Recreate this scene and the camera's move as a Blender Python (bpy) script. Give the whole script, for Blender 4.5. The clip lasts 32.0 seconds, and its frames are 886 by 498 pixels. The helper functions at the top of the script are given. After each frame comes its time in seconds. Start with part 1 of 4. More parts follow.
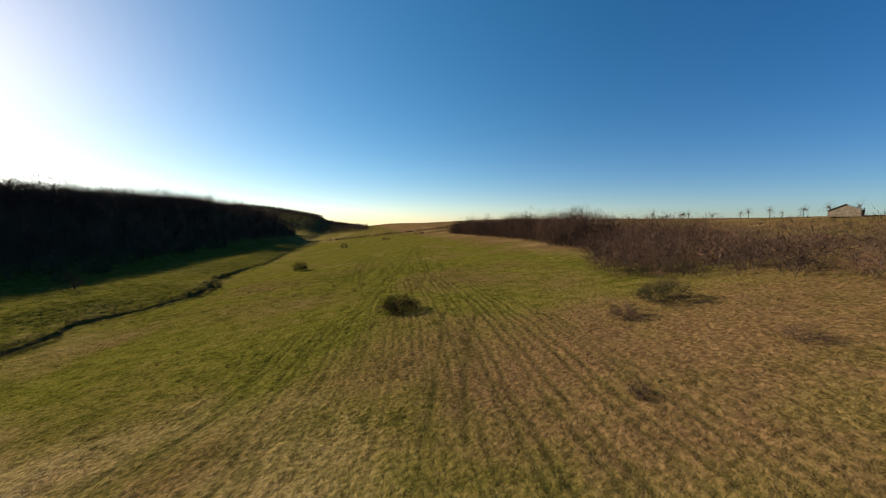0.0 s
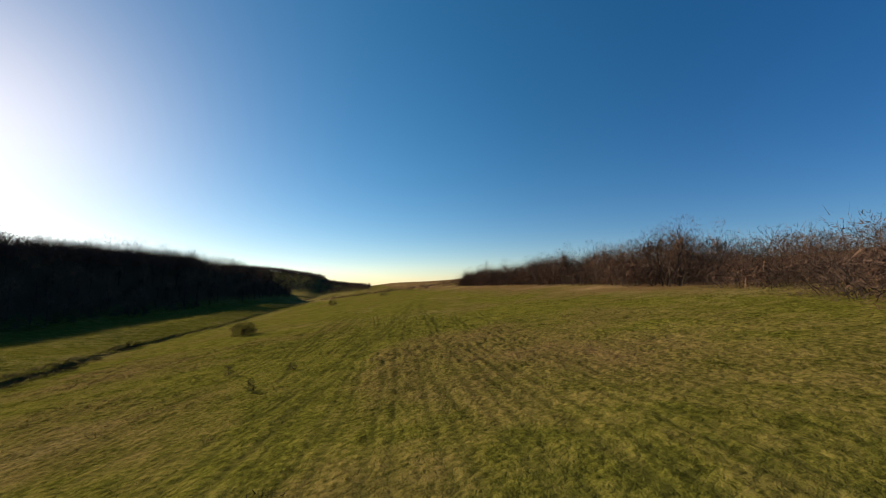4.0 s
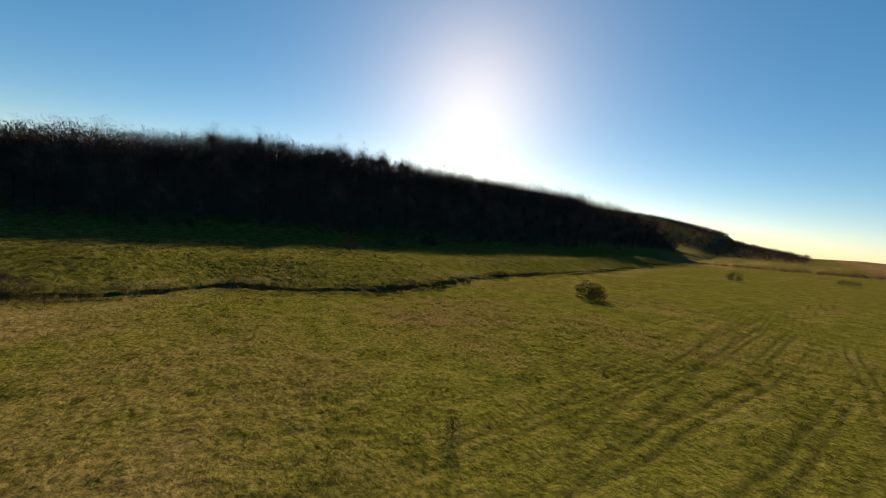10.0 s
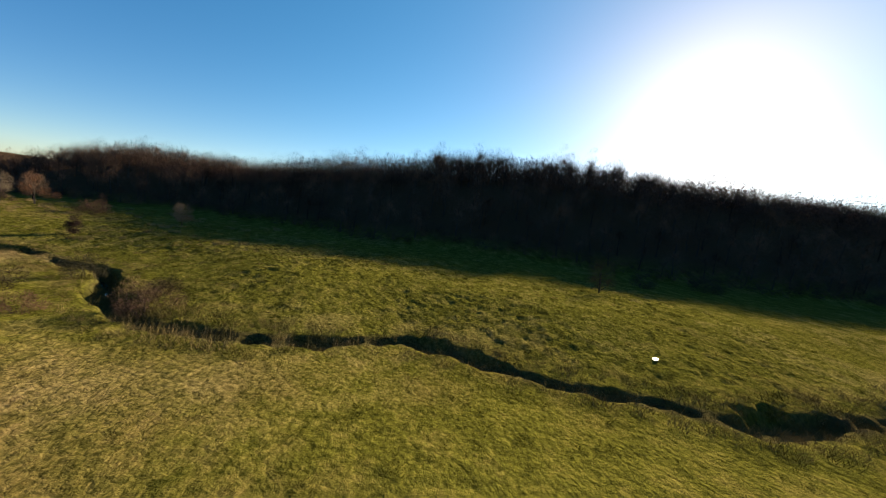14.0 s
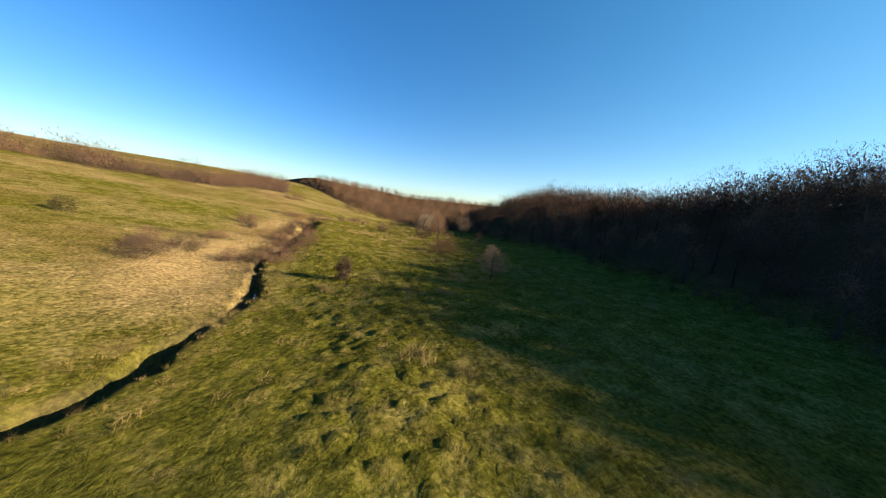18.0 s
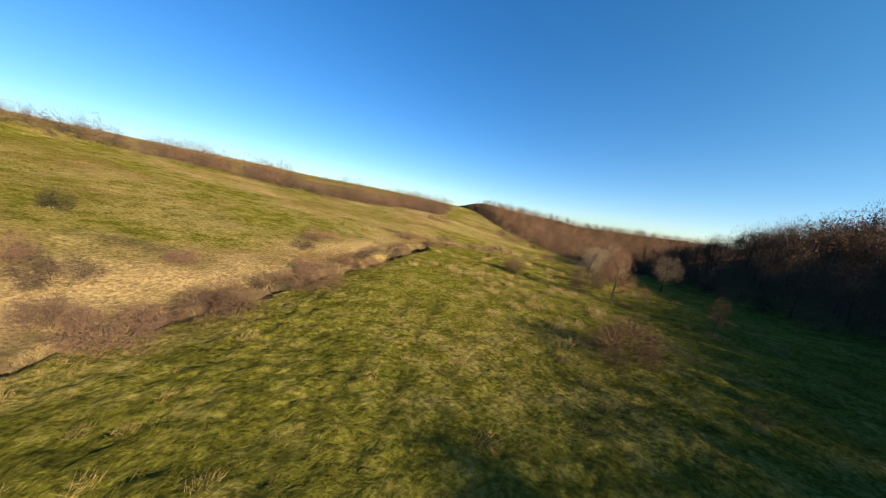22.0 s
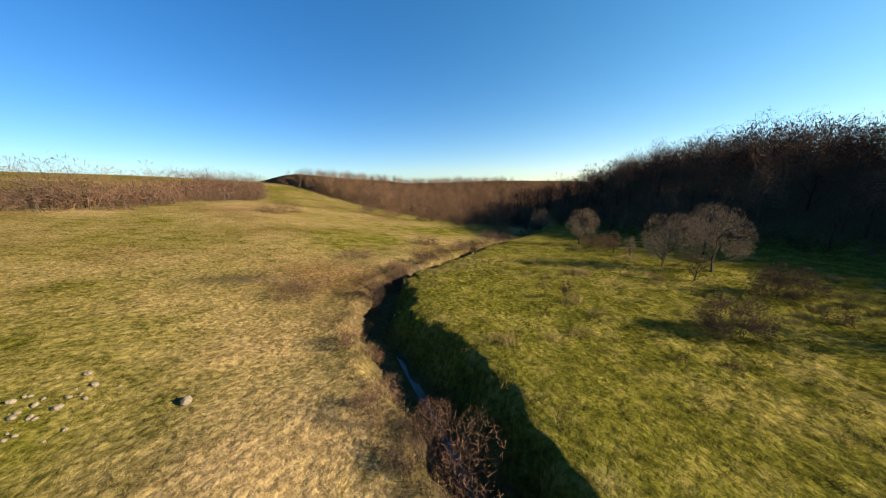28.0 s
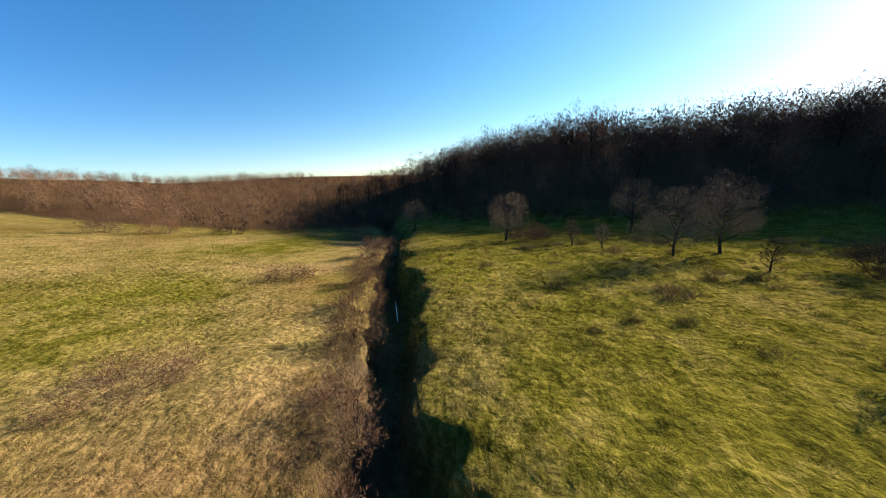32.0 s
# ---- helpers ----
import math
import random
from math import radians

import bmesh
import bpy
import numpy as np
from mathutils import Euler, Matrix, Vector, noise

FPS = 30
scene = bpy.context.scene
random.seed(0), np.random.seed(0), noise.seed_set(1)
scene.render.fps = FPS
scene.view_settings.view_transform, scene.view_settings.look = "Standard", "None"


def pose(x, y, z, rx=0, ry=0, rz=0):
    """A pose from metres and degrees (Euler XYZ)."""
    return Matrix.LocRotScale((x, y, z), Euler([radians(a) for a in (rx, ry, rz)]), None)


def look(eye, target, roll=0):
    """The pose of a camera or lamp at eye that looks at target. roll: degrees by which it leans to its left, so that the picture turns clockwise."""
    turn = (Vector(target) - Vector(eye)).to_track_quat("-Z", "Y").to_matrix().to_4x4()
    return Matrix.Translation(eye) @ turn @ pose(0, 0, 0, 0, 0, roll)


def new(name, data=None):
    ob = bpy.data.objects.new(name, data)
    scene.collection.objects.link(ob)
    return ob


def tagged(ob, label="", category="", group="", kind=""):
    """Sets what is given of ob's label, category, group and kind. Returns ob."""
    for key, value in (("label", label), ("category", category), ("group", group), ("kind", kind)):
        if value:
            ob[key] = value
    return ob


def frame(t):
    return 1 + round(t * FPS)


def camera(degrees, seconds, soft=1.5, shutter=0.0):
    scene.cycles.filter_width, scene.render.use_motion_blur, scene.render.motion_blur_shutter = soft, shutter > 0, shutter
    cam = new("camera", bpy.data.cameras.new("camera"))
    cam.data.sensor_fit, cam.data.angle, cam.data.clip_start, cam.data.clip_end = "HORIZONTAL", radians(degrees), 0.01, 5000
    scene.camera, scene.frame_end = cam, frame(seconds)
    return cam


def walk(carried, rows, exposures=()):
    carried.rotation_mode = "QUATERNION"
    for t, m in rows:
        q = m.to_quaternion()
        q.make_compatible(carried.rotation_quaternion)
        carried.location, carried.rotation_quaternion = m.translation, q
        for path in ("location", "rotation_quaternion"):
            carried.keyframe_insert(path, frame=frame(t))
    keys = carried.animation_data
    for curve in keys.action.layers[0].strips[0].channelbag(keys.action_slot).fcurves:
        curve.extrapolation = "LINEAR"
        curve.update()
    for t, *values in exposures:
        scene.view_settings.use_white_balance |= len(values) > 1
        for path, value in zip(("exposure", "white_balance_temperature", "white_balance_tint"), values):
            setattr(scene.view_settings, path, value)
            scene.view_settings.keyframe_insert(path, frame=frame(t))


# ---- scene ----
# ---- camera ----
cam = camera(107.5, 32.0, 1.1)


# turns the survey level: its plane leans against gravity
LEAN = -3.3
LEVEL = pose(-45, 0, 0) @ pose(0, 0, 0, 0, LEAN, 0) @ pose(45, 0, 0)


def flown(x, y, z, yaw, pitch, roll):
    return LEVEL @ pose(x, y, z, 90 + pitch, 0, yaw) @ pose(0, 0, 0, 0, 0, -roll)


PATH = [
    (0.0, flown(-12.93, -5.51, 10.99, -12.23, -5.43, 3.66)),
    (0.5, flown(-12.29, -0.89, 10.00, -12.79, -5.36, 3.35)),
    (1.0, flown(-11.55, 3.66, 8.83, -13.00, -2.45, 3.43)),
    (1.5, flown(-10.76, 8.07, 7.62, -12.98, 1.43, 3.69)),
    (2.0, flown(-9.99, 12.28, 6.58, -10.89, 2.15, 3.69)),
    (2.5, flown(-9.23, 16.33, 5.73, -10.70, 4.94, 2.71)),
    (3.0, flown(-8.66, 20.27, 5.23, -10.93, 5.94, 2.89)),
    (3.5, flown(-8.36, 23.80, 5.39, -12.27, 5.76, 3.88)),
    (4.0, flown(-8.14, 26.86, 5.85, -12.26, 4.94, 4.97)),
    (4.5, flown(-7.82, 29.42, 6.26, -8.44, 4.01, 5.40)),
    (5.0, flown(-7.36, 31.81, 6.54, -2.44, 4.39, 4.95)),
    (5.5, flown(-6.92, 33.97, 6.80, 4.65, 2.38, 5.12)),
    (6.0, flown(-6.52, 35.93, 7.00, 13.18, 0.93, 4.38)),
    (6.5, flown(-6.22, 37.81, 7.10, 18.55, 0.44, 3.03)),
    (7.0, flown(-6.08, 39.64, 7.11, 25.90, -1.92, 2.39)),
    (7.5, flown(-6.14, 41.43, 7.11, 31.52, -3.02, 1.06)),
    (8.0, flown(-6.52, 43.21, 7.15, 35.74, -3.77, -0.83)),
    (8.5, flown(-7.26, 44.98, 7.22, 39.55, -4.02, -2.47)),
    (9.0, flown(-8.39, 46.63, 7.32, 42.75, -3.79, -3.25)),
    (9.5, flown(-9.88, 48.11, 7.46, 45.84, -3.76, -4.04)),
    (10.0, flown(-11.71, 49.43, 7.63, 48.90, -4.14, -4.58)),
    (10.5, flown(-13.85, 50.60, 7.78, 53.52, -4.23, -5.28)),
    (11.0, flown(-16.28, 51.63, 7.84, 56.01, -4.87, -5.77)),
    (11.5, flown(-19.00, 52.48, 7.75, 56.86, -5.11, -5.95)),
    (12.0, flown(-22.08, 53.14, 7.51, 59.43, -5.06, -5.73)),
    (12.5, flown(-25.52, 53.60, 7.13, 64.53, -5.45, -5.74)),
    (13.0, flown(-29.26, 53.85, 6.64, 69.86, -5.60, -6.07)),
    (13.5, flown(-33.17, 53.81, 6.09, 75.85, -3.11, -6.52)),
    (14.0, flown(-37.20, 53.49, 5.56, 82.77, -2.53, -7.33)),
    (14.5, flown(-41.30, 52.96, 5.16, 89.97, -2.10, -7.37)),
    (15.0, flown(-45.46, 52.23, 4.95, 97.92, -1.79, -7.14)),
    (15.5, flown(-49.66, 51.35, 4.88, 106.97, -2.10, -6.95)),
    (16.0, flown(-54.56, 50.71, 5.18, 116.24, -2.68, -7.08)),
    (16.5, flown(-60.27, 50.05, 6.04, 126.15, -4.01, -7.72)),
    (17.0, flown(-65.84, 48.85, 7.00, 135.42, -5.42, -8.63)),
    (17.5, flown(-70.31, 46.59, 7.58, 142.72, -6.28, -9.55)),
    (18.0, flown(-74.03, 43.65, 7.82, 148.36, -6.39, -10.44)),
    (18.5, flown(-77.50, 40.66, 8.07, 154.50, -6.99, -11.24)),
    (19.0, flown(-80.60, 37.57, 8.30, 160.47, -7.48, -12.37)),
    (19.5, flown(-83.23, 34.35, 8.46, 167.03, -7.29, -13.09)),
    (20.0, flown(-85.38, 31.03, 8.54, 171.95, -7.42, -13.46)),
    (20.5, flown(-87.05, 27.65, 8.53, 175.20, -7.97, -14.10)),
    (21.0, flown(-88.22, 24.23, 8.38, 177.44, -8.18, -13.74)),
    (21.5, flown(-88.93, 20.77, 8.10, 177.93, -7.85, -12.92)),
    (22.0, flown(-89.26, 17.27, 7.79, 178.12, -7.50, -12.76)),
    (22.5, flown(-89.23, 13.72, 7.50, 178.12, -7.00, -12.53)),
    (23.0, flown(-88.86, 10.13, 7.27, 177.38, -5.26, -12.18)),
    (23.5, flown(-88.19, 6.54, 7.08, 176.99, -5.50, -12.09)),
    (24.0, flown(-87.29, 3.01, 6.86, 174.92, -3.69, -12.30)),
    (24.5, flown(-86.21, -0.40, 6.60, 170.89, -1.07, -12.28)),
    (25.0, flown(-84.97, -3.71, 6.36, 168.65, -2.34, -10.32)),
    (25.5, flown(-83.66, -6.98, 6.25, 165.04, -5.34, -4.43)),
    (26.0, flown(-82.43, -10.28, 6.30, 162.18, -2.52, -5.93)),
    (26.5, flown(-81.32, -13.58, 6.49, 157.19, -4.22, -6.17)),
    (27.0, flown(-80.33, -16.78, 6.73, 153.46, -4.93, -6.08)),
    (27.5, flown(-79.70, -19.81, 7.06, 149.82, -7.18, -4.66)),
    (28.0, flown(-79.43, -22.78, 7.32, 145.84, -9.46, -2.77)),
    (28.5, flown(-79.50, -25.76, 7.32, 141.07, -10.25, -1.26)),
    (29.0, flown(-79.67, -28.78, 7.13, 135.33, -10.58, -0.37)),
    (29.5, flown(-80.00, -31.79, 6.93, 130.43, -9.34, 0.80)),
    (30.0, flown(-80.61, -34.77, 6.73, 125.72, -9.18, 0.84)),
    (30.5, flown(-81.56, -37.62, 6.54, 121.16, -9.91, 1.50)),
    (31.0, flown(-82.87, -40.24, 6.37, 117.06, -9.96, 2.14)),
    (31.5, flown(-84.47, -42.61, 6.24, 114.34, -9.66, 2.54)),
    (32.0, flown(-86.22, -44.85, 6.17, 111.42, -9.40, 0.77)),
]
EXPOSURES = [(0.0, 1.2, 6900, 10), (6.0, 1.05, 6900, 10), (9.0, 1.05, 7150, 10), (13.0, 1.55, 7300, 10), (16.5, 2.0, 7500, 10), (19.0, 2.15, 7500, 10), (23.0, 2.0, 7400, 10), (26.0, 1.95, 7400, 10), (32.0, 2.1, 7300, 10)]
walk(cam, PATH, EXPOSURES)

# ---- light: low winter sun, clear sky ----
SUN_AZ, SUN_EL = 46.1, 19.7          # turned left from +y, above the horizon
to_sun = Vector((-math.sin(radians(SUN_AZ)) * math.cos(radians(SUN_EL)), math.cos(radians(SUN_AZ)) * math.cos(radians(SUN_EL)), math.sin(radians(SUN_EL))))
sun_data = bpy.data.lights.new("sun", "SUN")
sun_data.energy, sun_data.angle, sun_data.color = 5.0, radians(0.55), (1.0, 0.88, 0.69)
sun = new("sun", sun_data)
sun.matrix_world = look(to_sun * 300, (0, 0, 0))

world = bpy.data.worlds.new("sky")
world.use_nodes = True
scene.world = world
wn, wl = world.node_tree.nodes, world.node_tree.links
sky = wn.new("ShaderNodeTexSky")
sky.sky_type, sky.sun_disc = "NISHITA", False
sky.sun_elevation, sky.sun_rotation = radians(SUN_EL), radians(-SUN_AZ)
sky.altitude, sky.air_density, sky.dust_density, sky.ozone_density = 200, 0.8, 0.24, 2.9
wn["Background"].inputs["Strength"].default_value = 0.073
vivid = wn.new("ShaderNodeHueSaturation")
vivid.inputs["Saturation"].default_value = 1.42
soften = wn.new("ShaderNodeGamma")
soften.inputs["Gamma"].default_value = 0.82
# winter haze: the half of the sky towards the sun is brighter and paler than the half away from it
where, aim, toward = wn.new("ShaderNodeTexCoord"), wn.new("ShaderNodeVectorMath"), wn.new("ShaderNodeMapRange")
aim.operation = "DOT_PRODUCT"
aim.inputs[1].default_value = to_sun
toward.interpolation_type = "SMOOTHSTEP"
for slot, value in (("From Min", -0.6), ("From Max", 1.0), ("To Min", 0.0), ("To Max", 1.0)):
    toward.inputs[slot].default_value = value
hazy = wn.new("ShaderNodeMix")
hazy.data_type, hazy.blend_type = "RGBA", "MULTIPLY"
hazy.inputs[0].default_value = 1.0
tone_ = wn.new("ShaderNodeMix")
tone_.data_type = "RGBA"
tone_.inputs[6].default_value, tone_.inputs[7].default_value = (0.56, 0.72, 0.90, 1), (1.44, 1.28, 1.13, 1)
wl.new(where.outputs["Generated"], aim.inputs[0])
wl.new(aim.outputs["Value"], toward.inputs["Value"])
wl.new(toward.outputs["Result"], tone_.inputs[0])
wl.new(sky.outputs["Color"], soften.inputs["Color"])
wl.new(soften.outputs["Color"], vivid.inputs["Color"])
wl.new(vivid.outputs["Color"], hazy.inputs[6])
wl.new(tone_.outputs[2], hazy.inputs[7])
wl.new(hazy.outputs[2], wn["Background"].inputs["Color"])

# ---- materials ----
def material(name, rough=0.9):
    m = bpy.data.materials.new(name)
    m.use_nodes = True
    b = m.node_tree.nodes["Principled BSDF"]
    b.inputs["Roughness"].default_value = rough
    b.inputs["Specular IOR Level"].default_value = 0.0
    return m, m.node_tree.nodes, m.node_tree.links, b


def noise_tex(n, l, scale, detail=3.0, rough=0.55, space="Object"):
    c = n.new("ShaderNodeTexCoord")
    t = n.new("ShaderNodeTexNoise")
    t.inputs["Scale"].default_value, t.inputs["Detail"].default_value, t.inputs["Roughness"].default_value = scale, detail, rough
    l.new(c.outputs[space], t.inputs["Vector"])
    return t.outputs["Fac"]


def ramp(n, l, fac, *stops):
    r = n.new("ShaderNodeValToRGB")
    e = r.color_ramp.elements
    while len(e) < len(stops):
        e.new(0.5)
    for el, (p, c) in zip(e, stops):
        el.position, el.color = p, (*c, 1)
    l.new(fac, r.inputs["Fac"])
    return r.outputs["Color"]


def math_node(n, l, op, a, b=None, clamp=False):
    k = n.new("ShaderNodeMath")
    k.operation, k.use_clamp = op, clamp
    for i, v in enumerate((a, b)):
        if v is None:
            continue
        if isinstance(v, (int, float)):
            k.inputs[i].default_value = v
        else:
            l.new(v, k.inputs[i])
    return k.outputs[0]


def blend(n, l, fac, a, b, mode="MIX"):
    k = n.new("ShaderNodeMix")
    k.data_type, k.blend_type = "RGBA", mode
    for i, v in ((0, fac), (6, a), (7, b)):
        if isinstance(v, tuple):
            k.inputs[i].default_value = (*v, 1)
        elif isinstance(v, (int, float)):
            k.inputs[i].default_value = v
        else:
            l.new(v, k.inputs[i])
    return k.outputs[2]


def bump(n, l, b, height, strength, distance):
    k = n.new("ShaderNodeBump")
    k.inputs["Strength"].default_value, k.inputs["Distance"].default_value = strength, distance
    l.new(height, k.inputs["Height"])
    l.new(k.outputs["Normal"], b.inputs["Normal"])


def attribute(n, name):
    a = n.new("ShaderNodeAttribute")
    a.attribute_name = name
    return a.outputs["Fac"]


GREEN_A, GREEN_B = (0.030, 0.030, 0.006), (0.122, 0.113, 0.018)
STRAW, RUSSET = (0.262, 0.190, 0.094), (0.140, 0.088, 0.042)


def grass_colour(n, l, fine_scale):
    """Green to straw by the 'dry' attribute, with patches and blade-sized variation."""
    big = noise_tex(n, l, 0.055, 4, 0.6)
    mid = noise_tex(n, l, 0.55, 4, 0.65)
    fine = noise_tex(n, l, fine_scale, 3, 0.7)
    dry = attribute(n, "dry")
    a = math_node(n, l, "MULTIPLY_ADD", math_node(n, l, "SUBTRACT", mid, 0.5), 1.3)
    a.node.inputs[2].default_value = 0.0
    b = math_node(n, l, "MULTIPLY", math_node(n, l, "SUBTRACT", fine, 0.5), 0.7)
    f = math_node(n, l, "ADD", math_node(n, l, "ADD", dry, a), b, True)
    green = ramp(n, l, math_node(n, l, "ADD", math_node(n, l, "MULTIPLY", fine, 0.6), math_node(n, l, "MULTIPLY", mid, 0.4)), (0.36, GREEN_A), (0.62, GREEN_B))
    tone = math_node(n, l, "SUBTRACT", big, math_node(n, l, "MULTIPLY", attribute(n, "red"), 0.45))
    straw = blend(n, l, 0.75, ramp(n, l, tone, (0.30, RUSSET), (0.52, STRAW)), ramp(n, l, fine, (0.38, (0.38, 0.34, 0.30)), (0.62, (1.15, 1.12, 1.05))), "MULTIPLY")
    return blend(n, l, f, green, straw), fine, mid


m_ground, n, l, b = material("meadow_turf", 0.95)
col, fine, mid = grass_colour(n, l, 4.0)
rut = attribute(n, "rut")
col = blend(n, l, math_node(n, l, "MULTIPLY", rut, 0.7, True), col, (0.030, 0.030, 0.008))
mud = attribute(n, "mud")
col = blend(n, l, math_node(n, l, "ADD", mud, math_node(n, l, "MULTIPLY", math_node(n, l, "SUBTRACT", mid, 0.5), math_node(n, l, "MULTIPLY", mud, 1.2)), True), col, (0.040, 0.030, 0.020))
leaf = attribute(n, "litter")
col = blend(n, l, leaf, col, ramp(n, l, fine, (0.3, (0.035, 0.023, 0.014)), (0.7, (0.075, 0.045, 0.024))))
l.new(col, b.inputs["Base Color"])
small = noise_tex(n, l, 9.0, 4, 0.7)
place = n.new("ShaderNodeTexCoord")
drift = n.new("ShaderNodeTexNoise")
drift.inputs["Scale"].default_value, drift.inputs["Detail"].default_value = 1.3, 3.0
shifted = n.new("ShaderNodeVectorMath")
shifted.operation = "MULTIPLY_ADD"
shifted.inputs[1].default_value = (0.7, 0.7, 0.7)
clump = n.new("ShaderNodeTexVoronoi")
clump.inputs["Scale"].default_value = 2.7
l.new(place.outputs["Object"], drift.inputs["Vector"])
l.new(drift.outputs["Color"], shifted.inputs[0])
l.new(place.outputs["Object"], shifted.inputs[2])
l.new(shifted.outputs["Vector"], clump.inputs["Vector"])
bump(n, l, b, math_node(n, l, "SUBTRACT", math_node(n, l, "MULTIPLY", small, 0.9), math_node(n, l, "MULTIPLY", clump.outputs["Distance"], 0.8)), 0.8, 0.14)

m_blade, n, l, b = material("grass_blades", 0.75)
col, fine, mid = grass_colour(n, l, 2.5)
shade = attribute(n, "tint")
col = blend(n, l, 1.0, col, ramp(n, l, shade, (0.0, (0.42, 0.42, 0.42)), (1.0, (1.25, 1.25, 1.25))), "MULTIPLY")
l.new(col, b.inputs["Base Color"])
tr = n.new("ShaderNodeBsdfTranslucent")
l.new(col, tr.inputs["Color"])
mx = n.new("ShaderNodeMixShader")
mx.inputs[0].default_value = 0.07
out = n["Material Output"]
l.new(b.outputs[0], mx.inputs[1]), l.new(tr.outputs[0], mx.inputs[2]), l.new(mx.outputs[0], out.inputs["Surface"])


def wood(name, dark, light, extra=None):
    m, n, l, b = material(name, 0.92)
    t = attribute(n, "tint")
    g = noise_tex(n, l, 1.7, 3, 0.6)
    f = math_node(n, l, "ADD", math_node(n, l, "MULTIPLY", t, 0.7), math_node(n, l, "MULTIPLY", g, 0.4))
    c = ramp(n, l, f, (0.25, dark), (0.8, light)) if extra is None else ramp(n, l, f, (0.2, dark), (0.6, light), (0.92, extra))
    l.new(c, b.inputs["Base Color"])
    return m


m_bark = wood("grey_bark", (0.024, 0.019, 0.015), (0.062, 0.050, 0.040))
m_twig = wood("brown_twigs", (0.034, 0.022, 0.016), (0.092, 0.060, 0.043), (0.15, 0.082, 0.050))
m_scrub = wood("scrub_twigs", (0.034, 0.023, 0.018), (0.072, 0.047, 0.036), (0.120, 0.066, 0.042))
m_pale = wood("pale_twigs", (0.115, 0.088, 0.062), (0.21, 0.160, 0.110))
m_red = wood("reddish_twigs", (0.056, 0.034, 0.024), (0.100, 0.060, 0.040))
m_dark = wood("dark_thorn_twigs", (0.018, 0.017, 0.010), (0.044, 0.038, 0.022))
m_orange = wood("withered_orange_leaves", (0.11, 0.045, 0.015), (0.21, 0.09, 0.030))
m_rush = wood("rush_blades", (0.062, 0.052, 0.016), (0.205, 0.150, 0.066))

m_water, n, l, b = material("creek_water", 0.06)
b.inputs["Base Color"].default_value = (0.035, 0.036, 0.026, 1)
b.inputs["Specular IOR Level"].default_value = 0.5
bump(n, l, b, noise_tex(n, l, 2.5, 2, 0.5), 0.12, 0.05)

m_stone, n, l, b = material("pale_limestone", 0.9)
g = noise_tex(n, l, 6.0, 5, 0.7)
l.new(ramp(n, l, g, (0.3, (0.09, 0.075, 0.056)), (0.7, (0.16, 0.138, 0.108))), b.inputs["Base Color"])
bump(n, l, b, g, 0.6, 0.04)

m_plaster, n, l, b = material("weathered_plaster", 0.9)
g = noise_tex(n, l, 1.2, 5, 0.7)
l.new(ramp(n, l, g, (0.35, (0.12, 0.092, 0.066)), (0.65, (0.20, 0.165, 0.125))), b.inputs["Base Color"])
m_roof, n, l, b = material("grey_roof_sheets", 0.7)
g = noise_tex(n, l, 0.9, 4, 0.7)
l.new(ramp(n, l, g, (0.35, (0.075, 0.068, 0.06)), (0.65, (0.15, 0.135, 0.115))), b.inputs["Base Color"])
m_hollow, n, l, b = material("dark_room", 0.95)
b.inputs["Base Color"].default_value = (0.03, 0.026, 0.022, 1)

# ---- lie of the land ----
CREEK = [(-150, 900), (-110, 520), (-82, 330), (-66, 210), (-58, 150), (-62, 124), (-61.5, 111), (-57, 97), (-52.6, 85), (-51, 72), (-55.5, 62), (-58.6, 54), (-57, 46), (-57.6, 40), (-61.5, 33.6), (-66.4, 29.6), (-70.3, 25.2), (-73.2, 20.5), (-74.4, 15.5), (-74.9, 10), (-75.2, 5), (-79.3, -5), (-82.5, -15), (-83.5, -24), (-85.5, -32), (-87, -40), (-91, -47.5), (-98, -52), (-111, -60), (-131, -70), (-165, -92), (-215, -190), (-240, -420)]
EDGE = [(-140, -178), (-85, -160), (-60, -147), (-30, -143), (0, -134), (30, -122), (60, -111), (100, -108), (160, -108), (300, -117), (560, -130), (900, -150)]
CREST = [(-160, 2), (-125, 5), (-95, 11), (-70, 15), (-43, 15.6), (-20, 13.8), (0, 14.4), (40, 19.2), (90, 25.6), (120, 26.8), (150, 27.5), (220, 31), (320, 35), (420, 34), (500, 33), (560, 34), (620, 8), (680, 0)]


def step(a, b, v):
    t = np.clip((v - a) / (b - a), 0, 1)
    return t * t * (3 - 2 * t)


def lattice(ix, iy, seed):
    h = np.sin(ix * 127.1 + iy * 311.7 + seed * 74.7) * 43758.5453
    return h - np.floor(h)


def vnoise(x, y, size, seed=0):
    """Smooth noise from -1 to 1 with features of that many metres."""
    x, y = np.asarray(x, float) / size, np.asarray(y, float) / size
    ix, iy = np.floor(x), np.floor(y)
    u, v = x - ix, y - iy
    u, v = u * u * (3 - 2 * u), v * v * (3 - 2 * v)
    a, b, c, d = lattice(ix, iy, seed), lattice(ix + 1, iy, seed), lattice(ix, iy + 1, seed), lattice(ix + 1, iy + 1, seed)
    return 2 * (a + (b - a) * u + (c - a) * v + (a - b - c + d) * u * v) - 1


